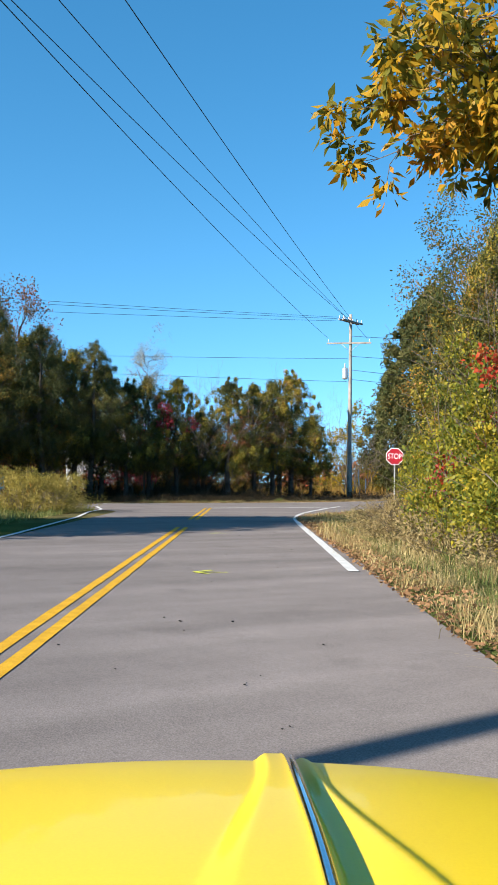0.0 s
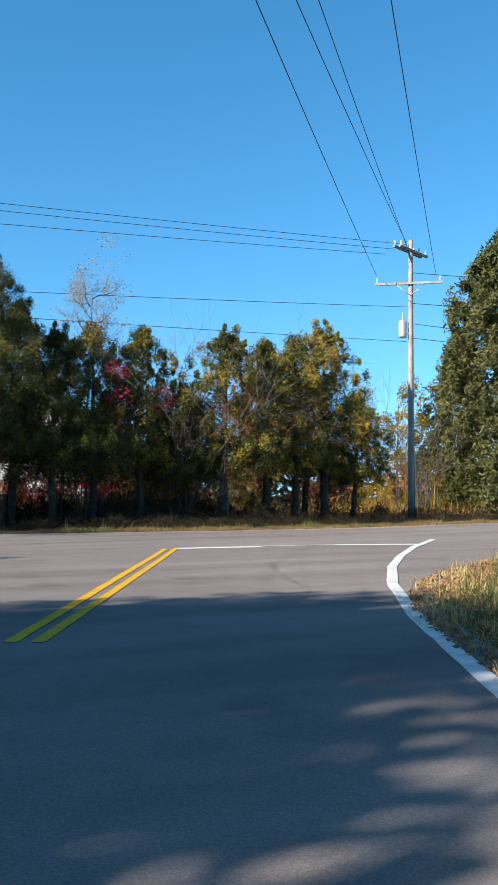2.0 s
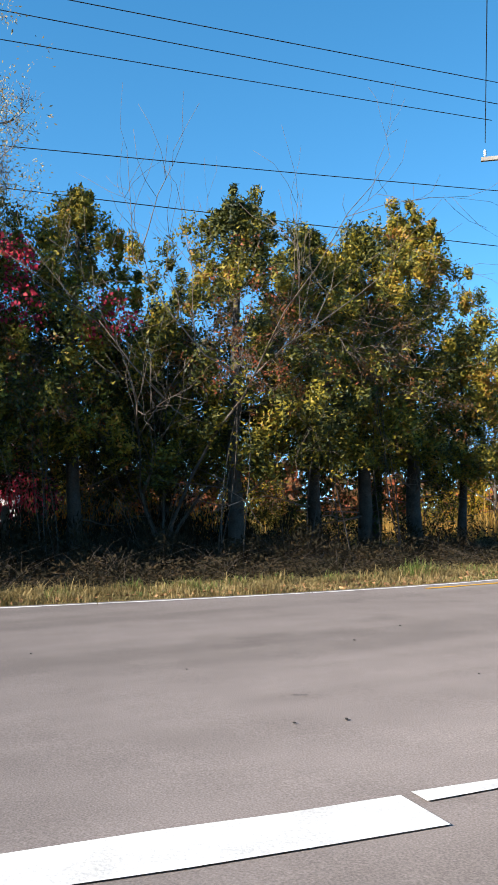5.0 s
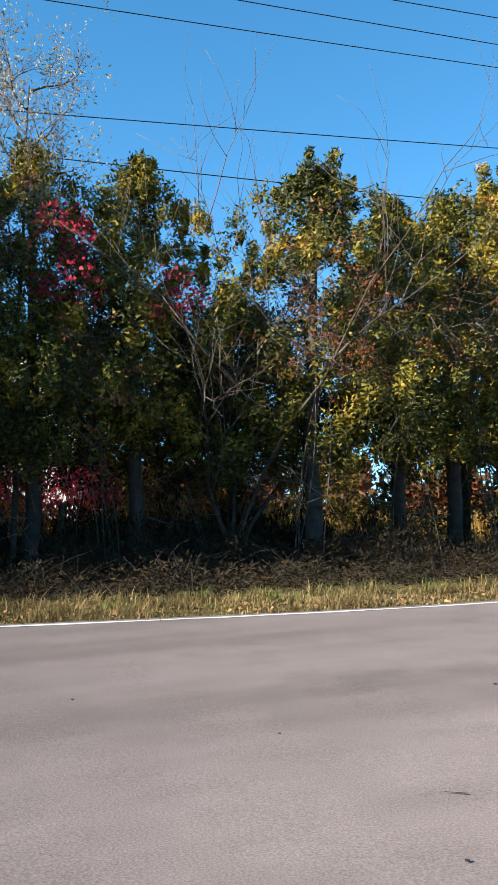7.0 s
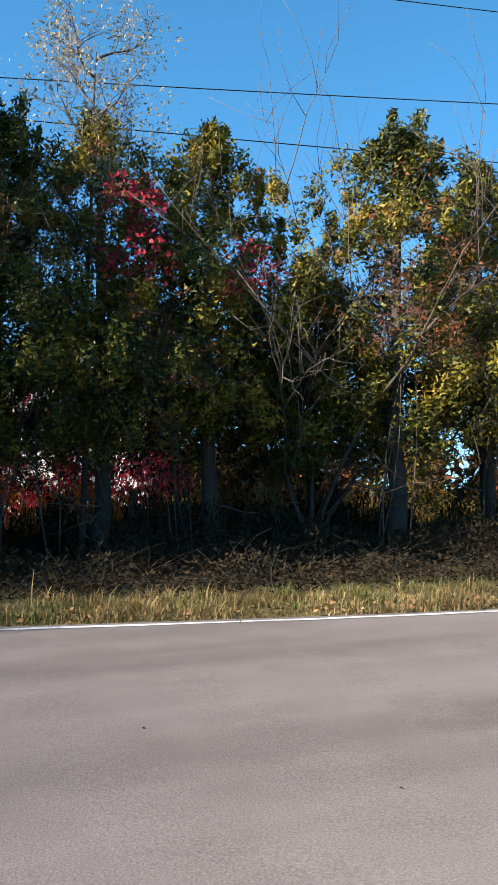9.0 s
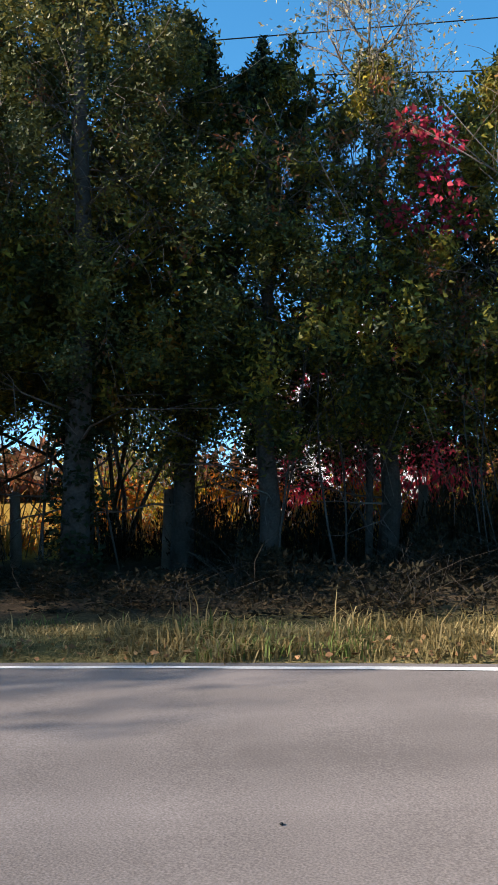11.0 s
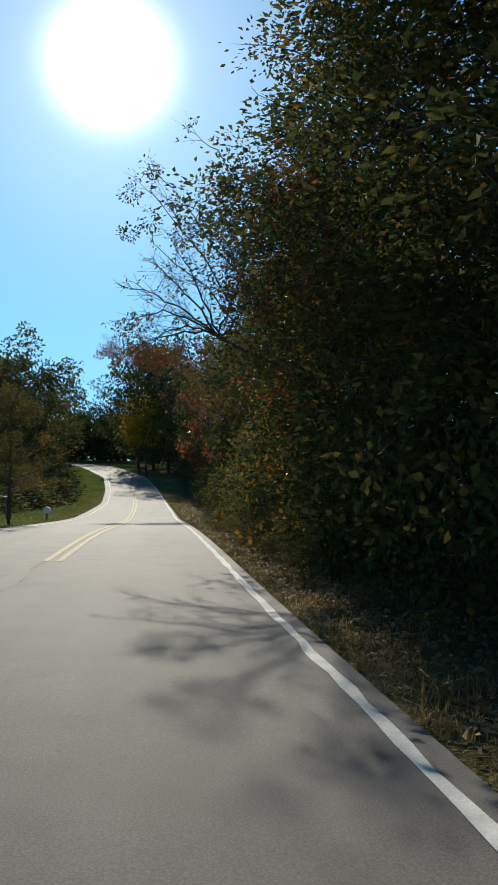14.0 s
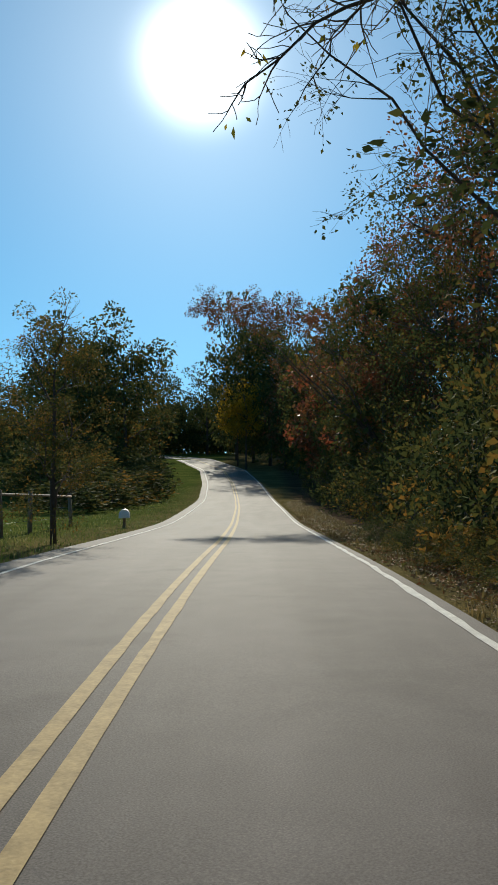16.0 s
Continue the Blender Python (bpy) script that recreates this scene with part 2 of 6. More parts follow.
shingle = surface("roof_shingle", (0.06, 0.06, 0.065), (0.13, 0.13, 0.135), 3.0, 0.9, 30, 0.6)

cedar_leaf = leafy("cedar_leaf", [(0.0, (0.01, 0.016, 0.01)), (0.36, (0.03, 0.04, 0.014)), (0.58, (0.11, 0.105, 0.018)), (0.82, (0.3, 0.23, 0.026)), (1.0, (0.38, 0.18, 0.04))], 0.15, 0.5, 0.25)
# cedar_leaf again with its bright end cut: shade painted into the leaf colour
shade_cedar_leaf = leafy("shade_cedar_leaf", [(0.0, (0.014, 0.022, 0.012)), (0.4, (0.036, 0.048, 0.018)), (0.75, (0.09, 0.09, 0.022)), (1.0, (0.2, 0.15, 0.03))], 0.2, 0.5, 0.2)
hedge_leaf = leafy("hedge_leaf", [(0.0, (0.03, 0.06, 0.015)), (0.35, (0.1, 0.13, 0.02)), (0.7, (0.3, 0.26, 0.025)), (1.0, (0.5, 0.34, 0.03))], 0.4, 0.5, 0.2)
red_leaf = leafy("red_leaf", [(0.0, (0.2, 0.02, 0.045)), (0.6, (0.55, 0.045, 0.08)), (1.0, (0.6, 0.12, 0.08))], 0.6)
scarlet_leaf = leafy("scarlet_leaf", [(0.0, (0.2, 0.02, 0.02)), (0.6, (0.45, 0.06, 0.025)), (1.0, (0.5, 0.16, 0.03))], 0.45)
gold_leaf = leafy("gold_leaf", [(0.0, (0.12, 0.1, 0.015)), (0.4, (0.32, 0.2, 0.02)), (0.75, (0.6, 0.32, 0.02)), (1.0, (0.55, 0.2, 0.02))], 0.6, 0.5, 0.1)
dull_leaf = leafy("dull_leaf", [(0.0, (0.024, 0.038, 0.018)), (0.5, (0.058, 0.075, 0.028)), (0.85, (0.12, 0.11, 0.03)), (1.0, (0.28, 0.15, 0.035))], 0.3, 0.85, 0.3, 0.03)
rust_leaf = leafy("rust_leaf", [(0.0, (0.05, 0.04, 0.018)), (0.5, (0.14, 0.075, 0.03)), (1.0, (0.36, 0.09, 0.04))], 0.35, 0.55, 0.2)
pale_leaf = leafy("pale_leaf", [(0.0, (0.16, 0.12, 0.07)), (0.5, (0.34, 0.28, 0.17)), (1.0, (0.52, 0.45, 0.3))], 0.35, 0.6, 0.1)
dry_grass = leafy("dry_grass", [(0.0, (0.2, 0.155, 0.06)), (0.5, (0.44, 0.33, 0.14)), (1.0, (0.62, 0.5, 0.25))], 0.35, 0.6, 0.1)
green_grass = leafy("green_grass", [(0.0, (0.05, 0.09, 0.02)), (0.55, (0.13, 0.16, 0.04)), (1.0, (0.36, 0.3, 0.12))], 0.35, 0.6, 0.1)
field_straw = leafy("field_straw", [(0.0, (0.2, 0.1, 0.02)), (0.5, (0.34, 0.19, 0.04)), (1.0, (0.46, 0.3, 0.08))], 0.35, 0.6, 0.1)
scrub_tan = leafy("scrub_tan", [(0.0, (0.1, 0.075, 0.03)), (0.5, (0.22, 0.16, 0.065)), (1.0, (0.42, 0.32, 0.15))], 0.3, 0.65, 0.1)
scrub_grass = leafy("scrub_grass", [(0.0, (0.08, 0.066, 0.022)), (0.5, (0.17, 0.13, 0.05)), (0.85, (0.3, 0.21, 0.085)), (1.0, (0.42, 0.33, 0.15))], 0.3, 0.65, 0.1)
creeper_leaf = leafy("creeper_leaf", [(0.0, (0.4, 0.05, 0.02)), (0.5, (0.6, 0.2, 0.02)), (1.0, (0.6, 0.42, 0.03))], 0.45)
oak_leaf = leafy("oak_leaf", [(0.0, (0.035, 0.05, 0.012)), (0.35, (0.17, 0.16, 0.02)), (0.65, (0.52, 0.29, 0.02)), (1.0, (0.52, 0.14, 0.02))], 0.45, 0.45)
gold_green_leaf = leafy("gold_green_leaf", [(0.0, (0.04, 0.06, 0.012)), (0.45, (0.13, 0.13, 0.02)), (0.8, (0.42, 0.27, 0.02)), (1.0, (0.55, 0.3, 0.02))], 0.45, 0.45, 0.2)
weed_leaf = leafy("weed_leaf", [(0.0, (0.1, 0.1, 0.025)), (0.5, (0.3, 0.24, 0.05)), (1.0, (0.5, 0.36, 0.1))], 0.35, 0.6, 0.1)
litter_leaf = leafy("litter_leaf", [(0.0, (0.1, 0.05, 0.025)), (0.6, (0.28, 0.15, 0.07)), (1.0, (0.42, 0.27, 0.13))], 0.1, 0.8, 0.1)
conifer_leaf = leafy("conifer_leaf", [(0.0, (0.03, 0.042, 0.018)), (0.5, (0.085, 0.092, 0.03)), (1.0, (0.19, 0.16, 0.06))], 0.25, 0.65, 0.1, 0.1)
# dark ivy and thicket green, lowered further to paint the tree row's shaded inside
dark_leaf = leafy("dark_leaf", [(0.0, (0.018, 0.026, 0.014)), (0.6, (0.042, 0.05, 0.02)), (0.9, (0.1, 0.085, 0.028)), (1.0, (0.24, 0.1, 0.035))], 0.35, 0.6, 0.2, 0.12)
# undergrowth leaves: the shade under the trees is put into this near-black colour
shade_brush_leaf = leafy("shade_brush_leaf", [(0.0, (0.014, 0.013, 0.009)), (0.6, (0.03, 0.026, 0.016)), (1.0, (0.075, 0.05, 0.026))], 0.2, 0.8, 0.2, 0.04)

# the ground's cover changes from place to place: three covers by a zone attribute
ground_mat = bpy.data.materials.new("ground_cover")
ground_mat.use_nodes = True
gn, gl = ground_mat.node_tree.nodes, ground_mat.node_tree.links
gb = gn["Principled BSDF"]
gb.inputs["Roughness"].default_value, gb.inputs["Specular IOR Level"].default_value = 1.0, 0.0
gtc = gn.new("ShaderNodeTexCoord")
gbig, gfine = gn.new("ShaderNodeTexNoise"), gn.new("ShaderNodeTexNoise")
gbig.inputs["Scale"].default_value, gbig.inputs["Detail"].default_value = 0.5, 6
gfine.inputs["Scale"].default_value, gfine.inputs["Detail"].default_value = 26, 4
for tex in (gbig, gfine):
    gl.new(gtc.outputs["Object"], tex.inputs["Vector"])
gmix = gn.new("ShaderNodeMath")
gmix.operation = 'ADD'
gl.new(gbig.outputs["Fac"], gmix.inputs[0])
gl.new(gfine.outputs["Fac"], gmix.inputs[1])
ghalf = gn.new("ShaderNodeMath")
ghalf.operation = 'MULTIPLY'
ghalf.inputs[1].default_value = 0.5
gl.new(gmix.outputs[0], ghalf.inputs[0])
zone = gn.new("ShaderNodeAttribute")
zone.attribute_name = "zone"
zsep = gn.new("ShaderNodeSeparateColor")
gl.new(zone.outputs["Color"], zsep.inputs[0])
covers = [ramp(gn, [(0.35, (0.075, 0.07, 0.028)), (0.65, (0.2, 0.155, 0.07))]),    # verge grass
          ramp(gn, [(0.35, (0.2, 0.11, 0.02)), (0.65, (0.38, 0.22, 0.05))]),     # golden field
          ramp(gn, [(0.35, (0.05, 0.038, 0.026)), (0.65, (0.13, 0.09, 0.055))]),  # leaf mould
          ramp(gn, [(0.35, (0.04, 0.07, 0.016)), (0.65, (0.12, 0.13, 0.035))])]    # pasture
for c in covers:
    gl.new(ghalf.outputs[0], c.inputs[0])
previous = covers[0].outputs[0]
for c, channel in ((covers[1], "Green"), (covers[2], "Blue"), (covers[3], "Red")):
    mx = gn.new("ShaderNodeMix")
    mx.data_type = 'RGBA'
    gl.new(zsep.outputs[channel], mx.inputs["Factor"])
    gl.new(previous, mx.inputs["A"])
    gl.new(c.outputs[0], mx.inputs["B"])
    previous = mx.outputs["Result"]
gl.new(previous, gb.inputs["Base Color"])
gbump = gn.new("ShaderNodeBump")
gbump.inputs["Strength"].default_value, gbump.inputs["Distance"].default_value = 0.8, 0.05
gl.new(gfine.outputs["Fac"], gbump.inputs["Height"])
gl.new(gbump.outputs[0], gb.inputs["Normal"])


# ---- building helpers ----
def mesh_of(name, verts, faces, material, smooth=False):
    me = bpy.data.meshes.new(name)
    me.from_pydata([tuple(v) for v in verts], [], faces)
    me.materials.append(material)
    if smooth:
        me.polygons.foreach_set("use_smooth", np.ones(len(me.polygons), bool))
    me.update()
    return me


def quads(name, v, material):
    """A mesh of many loose faces, v: (n, corners, 3)."""
    n, k = v.shape[:2]
    me = bpy.data.meshes.new(name)
    me.vertices.add(k * n)
    me.vertices.foreach_set("co", np.ascontiguousarray(v, np.float32).ravel())
    me.loops.add(k * n)
    me.loops.foreach_set("vertex_index", np.arange(k * n, dtype=np.int32))
    me.polygons.add(n)
    me.polygons.foreach_set("loop_start", np.arange(0, k * n, k, dtype=np.int32))
    me.materials.append(material)
    me.update()
    return me


def part(name, me, parent=None, label="", at=None):
    ob = new(name, me)
    if parent is not None:
        ob.parent = parent
    if at is not None:
        ob.matrix_basis = at
    if label:
        ob["label"] = label
    return ob


def thing(name, at, label, category, group="", kind=""):
    return tagged(placed(new(name), at), label, category, group, kind)


def placed(ob, m):
    ob.matrix_basis = m
    return ob


def from_bm(name, bm, material, smooth=False):
    me = bpy.data.meshes.new(name)
    bm.to_mesh(me)
    bm.free()
    me.materials.append(material)
    if smooth:
        me.polygons.foreach_set("use_smooth", np.ones(len(me.polygons), bool))
    return me


def box(name, size, material, bevel=0.006, at=(0, 0, 0)):
    bm = bmesh.new()
    bmesh.ops.create_cube(bm, size=1.0, matrix=Matrix.Translation(at) @ Matrix.Diagonal((*size, 1)))
    if bevel:
        bmesh.ops.bevel(bm, geom=bm.edges[:], offset=bevel, segments=2, affect='EDGES')
    return from_bm(name, bm, material)


def unit(v):
    return v / (np.linalg.norm(v, axis=-1, keepdims=True) + 1e-9)


def tubes(name, lines, material, sides=5):
    """Tapered tubes along lines of (points (k, 3), radii (k))."""
    verts, faces = [], []
    for pts, rad in lines:
        pts, rad = np.asarray(pts, float), np.asarray(rad, float)
        k, base = len(pts), len(verts)
        way = unit(np.gradient(pts, axis=0))
        up = np.array([0.0, 0, 1]) if abs(way[:, 2]).mean() < 0.9 else np.array([1.0, 0, 0])
        a = unit(np.cross(way, up))
        b = np.cross(way, a)
        ang = np.arange(sides) * 2 * np.pi / sides
        ring = pts[:, None] + rad[:, None, None] * (np.cos(ang)[None, :, None] * a[:, None] + np.sin(ang)[None, :, None] * b[:, None])
        verts.extend(ring.reshape(-1, 3).tolist())
        for i in range(k - 1):
            for j in range(sides):
                p, q = base + i * sides + j, base + i * sides + (j + 1) % sides
                faces.append((p, q, q + sides, p + sides))
        faces.append(tuple(base + (k - 1) * sides + j for j in range(sides)))
        faces.append(tuple(base + j for j in reversed(range(sides))))
    return mesh_of(name, verts, faces, material, True)


def leaves(name, at, way, length, width, material, rng, fold=0.25, face=None):
    """Folded rhombic leaves at points, pointing along way; face: the way each one's flat side looks."""
    n = len(at)
    way = unit(way)
    side = unit(np.cross(way, unit(rng.normal(size=(n, 3))) if face is None else face))
    nrm = np.cross(way, side)
    length, width = np.asarray(length).reshape(-1, 1), np.asarray(width).reshape(-1, 1)
    mid = at + way * length * 0.45
    if fold < 0:                         # plain three-cornered sprays
        v = np.stack([at - side * width / 2, at + side * width / 2, at + way * length], 1)
        return quads(name, v, material)
    v = np.stack([at, mid + side * width / 2 + nrm * width * fold, at + way * length, mid - side * width / 2 + nrm * width * fold], 1)
    return quads(name, v, material)


def clumps(rng, centres, per, spread):
    """Points in soft clumps about centres, and each one's way from its centre."""
    off = rng.normal(size=(len(centres), per, 3)) * np.asarray(spread).reshape(-1, 1, 1)
    return (centres[:, None] + off).reshape(-1, 3), off.reshape(-1, 3)


# ---- the lie of the land ----
JX, JY = -1.0, 48.0
AX, AY = -0.842, -0.539                     # along the main road, to the left of the junction
NX, NY = -0.539, 0.842                      # across it, to its far side
PROFILE_U = [-400, -60, -20, -5, 0, 5, 10, 20, 27, 33, 39, 46, 64, 94, 113, 137, 167, 200, 260, 500]
PROFILE_Z = [0.5, 0.4, 0.25, 0.08, 0.06, 0.03, -0.1, -0.22, -0.15, -0.11, -0.14, -0.34, -0.76, -0.5, 0.62, 2.2, 4.3, 6.0, 8.0, 9.0]
fine_u = np.arange(-420, 520, 1.0)
fine_z = np.interp(fine_u, PROFILE_U, PROFILE_Z)
kernel = np.exp(-0.5 * (np.arange(-12, 13) / 4.0) ** 2)
fine_z = np.convolve(np.pad(fine_z, 12, mode="edge"), kernel / kernel.sum(), mode="valid")


def smooth(x, a, b):
    t = np.clip((np.asarray(x, float) - a) / (b - a), 0, 1)
    return t * t * (3 - 2 * t)


def lie(x, y):
    """The ground's height."""
    x, y = np.asarray(x, float), np.asarray(y, float)
    u, w = (x - JX) * AX + (y - JY) * AY, (x - JX) * NX + (y - JY) * NY
    side = 1 - smooth(-w, 3, 9) * (1 - smooth(u, 40, 70))
    return np.interp(u, fine_u, fine_z) * side


# the main road's far edge line, then its middle further on
FAR_EDGE = [(60, 88), (30, 70), (9, 57.4), (2.75, 52.1), (-0.5, 50.2), (-2.5, 49.5), (-4.5, 48.8), (-6.5, 48.15), (-8.5, 47.35), (-10, 46.6), (-12, 45.5), (-14, 44.38),
            (-16.49, 42.72), (-20.41, 40.08), (-24.92, 37.04), (-29.18, 34.17), (-34.09, 30.90), (-38.85, 27.81)]
EYE_X, EYE_Y, FWD, RGT = -24.99, 35.08, (-0.835, -0.5506), (-0.5506, 0.835)
BEYOND = [(27, -0.98), (37, -0.95), (52, -0.98), (67, -1.12), (86, -1.8), (110, -3.4), (140, -9.0), (160, -17), (180, -32)]
middle = [(x - 2.62 * NX, y - 2.62 * NY) for x, y in FAR_EDGE]
middle += [(EYE_X + d * FWD[0] + s * RGT[0], EYE_Y + d * FWD[1] + s * RGT[1]) for d, s in BEYOND]
middle = np.array(middle)


def soften(line, step=1.0):
    """A line through points, evenly spaced and rounded at its corners."""
    line = np.asarray(line, float)
    run = np.r_[0, np.cumsum(np.hypot(*np.diff(line, axis=0).T))]
    s = np.arange(0, run[-1], step)
    out = np.stack([np.interp(s, run, line[:, k]) for k in (0, 1)], 1)
    k = np.exp(-0.5 * (np.arange(-6, 7) / 2.5) ** 2)
    k /= k.sum()
    pad = np.concatenate([np.repeat(out[:1], 6, 0), out, np.repeat(out[-1:], 6, 0)])
    return np.stack([np.convolve(pad[:, j], k, mode="valid") for j in (0, 1)], 1)


main_mid = soften(middle)
main_way = unit(np.gradient(main_mid, axis=0))
main_right = np.stack([main_way[:, 1], -main_way[:, 0]], 1)    # to the far side: right-hand when driving left
main_start = int(np.argmin(np.hypot(main_mid[:, 0] - JX, main_mid[:, 1] - JY)))


def beside(u, off):
    """The place u metres along the main road from the junction and off to its right (far) side."""
    i = np.clip(main_start + u, 0, len(main_mid) - 1.001)
    k, f = int(i), i - int(i)
    p = main_mid[k] * (1 - f) + main_mid[k + 1] * f + main_right[k] * off
    return float(p[0]), float(p[1])


def on_ground(x, y, up=0.0):
    return (x, y, float(lie(x, y)) + up)


def strip(name, line, right, lo, hi, lift, material, cells=6, kind_label="", thick=0.0):
    """A band along a line between two offsets, lying on the land."""
    offs = np.linspace(lo, hi, cells + 1)
    p = line[:, None] + right[:, None] * offs[None, :, None]
    z = lie(p[..., 0], p[..., 1]) + lift
    z[:, 0] -= 0.009                     # the edge dips, so that joined asphalt shows no step
    k, c = p.shape[:2]
    verts = np.concatenate([p, z[..., None]], -1).reshape(-1, 3)
    faces = [(i * c + j, i * c + j + 1, (i + 1) * c + j + 1, (i + 1) * c + j) for i in range(k - 1) for j in range(c - 1)]
    ob = new(name, mesh_of(name, verts.tolist(), faces, material, True))
    return tagged(ob, kind_label, name.split("_")[0], kind="structure")


# ---- ground ----
def spaced(lo, hi, near_lo, near_hi, step):
    a = [near_lo]
    d = step
    while a[-1] > lo:
        d *= 1.35
        a.append(max(lo, a[-1] - d))
    b = [near_hi]
    d = step
    while b[-1] < hi:
        d *= 1.35
        b.append(min(hi, b[-1] + d))
    return np.array(sorted(a[1:]) + list(np.arange(near_lo, near_hi, step)) + b)


gx, gy = spaced(-1800, 1800, -175, 40, 1.25), spaced(-1800, 1800, -110, 100, 1.25)
GX, GY = np.meshgrid(gx, gy, indexing="ij")
GZ = lie(GX, GY)
U, Wd = (GX - JX) * AX + (GY - JY) * AY, (GX - JX) * NX + (GY - JY) * NY
GZ = GZ + np.where((np.abs(Wd) > 9) & (np.abs(GX) > 9), 0.06 * np.sin(GX * 0.7 + 1.3 * np.sin(GY * 0.4)) * np.sin(GY * 0.53), 0)
nx, ny = GX.shape
gv = np.stack([GX, GY, GZ], -1).reshape(-1, 3)
gf = [(i * ny + j, (i + 1) * ny + j, (i + 1) * ny + j + 1, i * ny + j + 1) for i in range(nx - 1) for j in range(ny - 1)]
ground = tagged(new("ground", mesh_of("ground", gv.tolist(), gf, ground_mat, True)), "grassy ground with dry grass, field and leaf mould", "ground", kind="structure")
za = ground.data.color_attributes.new("zone", 'FLOAT_COLOR', 'POINT')
off_r = Wd - 3.4
field = (smooth(off_r, 8, 10) * (1 - smooth(U, 20, 34)) * smooth(U, -45, -20)).ravel()
mould = (smooth(off_r, 1.2 - 0.9 * smooth(U, 8, 16), 2.4 - 1.2 * smooth(U, 8, 16)) * (1 - smooth(off_r, 7.5, 9.5) * (1 - smooth(U, 20, 34)))).ravel()
zc = np.zeros((len(gv), 4), np.float32)
pasture = (smooth(-Wd, 3, 5) * smooth(U, 12, 20)).ravel()
zc[:, 0], zc[:, 1], zc[:, 2], zc[:, 3] = pasture, field, mould, 1
za.data.foreach_set("color", zc.ravel())

# ---- roads ----
strip("road_main", main_mid, main_right, -2.95, 2.8, 0.026, asphalt_old, 8, "worn grey asphalt country road over low hills")
side_line = np.stack([np.zeros(70), np.linspace(-25, 50, 70)], 1)
flare = smooth(side_line[:, 1], 29, 47) ** 1.5
lo_off, hi_off = -5.1 - 10 * smooth(side_line[:, 1], 34, 50) ** 1.5, 1.8 + 0.012 * np.clip(side_line[:, 1] - 8, 0, 24) + 6.0 * flare


def side_road():
    cells, verts = 10, []
    for (x, y), lo, hi in zip(side_line, lo_off, hi_off):
        for o in np.linspace(lo, hi, cells + 1):
            yy = min(y, float(np.interp(o, main_mid[::-1, 0], main_mid[::-1, 1])))
            verts.append((o, yy, float(lie(o, yy)) + 0.022))
    c = cells + 1
    faces = [(i * c + j, i * c + j + 1, (i + 1) * c + j + 1, (i + 1) * c + j) for i in range(len(side_line) - 1) for j in range(cells)]
    return mesh_of("road_side", verts, faces, asphalt_old, True)


tagged(new("road_side", side_road()), "grey asphalt side road that widens into the junction", "road", kind="structure")


def line_mark(name, pts, width, lift, material, label, ragged=0.0, seed=1):
    rng = np.random.default_rng(seed)
    line = np.asarray(pts, float)
    run = np.r_[0, np.cumsum(np.hypot(*np.diff(line, axis=0).T))]
    s = np.linspace(0, run[-1], max(2, int(run[-1] / 0.4)))
    p = np.stack([np.interp(s, run, line[:, k]) for k in (0, 1)], 1)
    w = unit(np.gradient(p, axis=0))
    r = np.stack([w[:, 1], -w[:, 0]], 1)
    half = width / 2 * (1 + ragged * rng.normal(size=(len(p), 2)))
    verts = []
    for q, d, (h1, h2) in zip(p, r, half):
        for o in (-h1, h2):
            x, y = q + d * o
            verts.append((x, y, float(lie(x, y)) + lift))
    faces = [(2 * i, 2 * i + 1, 2 * i + 3, 2 * i + 2) for i in range(len(p) - 1)]
    return tagged(new(name, mesh_of(name, verts, faces, material)), label, "road marking", kind="structure")


def along(off, a, b):
    return [beside(u, off) for u in np.arange(a, b, 1.0)]


line_mark("edge_line_far", [beside(u, 2.62) for u in np.arange(-60, 205, 1.0)], 0.085, 0.031, white_paint, "worn white edge line on asphalt", 0.25)
line_mark("edge_line_near", along(-2.4, 14, 205), 0.085, 0.031, white_paint, "worn white edge line on asphalt", 0.25)
def centre(o):
    return [beside(u, o + float(np.interp(u, [29, 35.5, 39.5, 48.5, 55, 67, 80, 92], [0, 0.12, 0.17, 0.22, 0.19, 0.14, 0.1, 0]))) for u in np.arange(29.2, 205, 1.0)]


for o in (-0.12, 0.085):
    line_mark("centre_line", centre(o), 0.1, 0.031, pale_yellow_paint, "faded yellow centre line on asphalt", 0.06)
for x0 in (-1.79, -1.57):
    line_mark("centre_line", [(x0, -25), (x0, 24.3)], 0.115, 0.028, yellow_paint, "yellow centre line on asphalt", 0.05)
    line_mark("centre_line", [(x0, 29.3), (x0 - 0.02, 41.7 + (x0 + 1.79) * 0.6)], 0.115, 0.028, yellow_paint, "yellow centre line on asphalt", 0.05)
line_mark("edge_line_right", [(1.58, 12.8), (1.63, 19.5), (1.65, 23.0), (1.68, 27.0), (1.77, 31.0), (2.05, 34.4), (2.5, 37.4), (3.12, 40.3), (3.9, 43.2), (4.9, 46.0)], 0.16, 0.03, white_paint, "white edge line curving round the corner", 0.06)
line_mark("edge_line_left", [(-5.0, -25), (-5.2, 20), (-5.6, 30), (-6.2, 36), (-6.4, 40), (-7.2, 43.5)], 0.13, 0.03, white_paint, "white edge line on asphalt", 0.06)
line_mark("stop_line", [(-1.55, 41.75), (0.3, 42.55)], 0.34, 0.03, white_paint, "broad white stop line, worn", 0.08)
line_mark("stop_line", [(0.3, 42.7), (2.1, 43.5)], 0.1, 0.03, white_paint, "thin worn stretch of the stop line", 0.35)
line_mark("stop_line", [(2.1, 43.45), (4.2, 44.1)], 0.32, 0.03, white_paint, "broad white stop line, worn", 0.08)
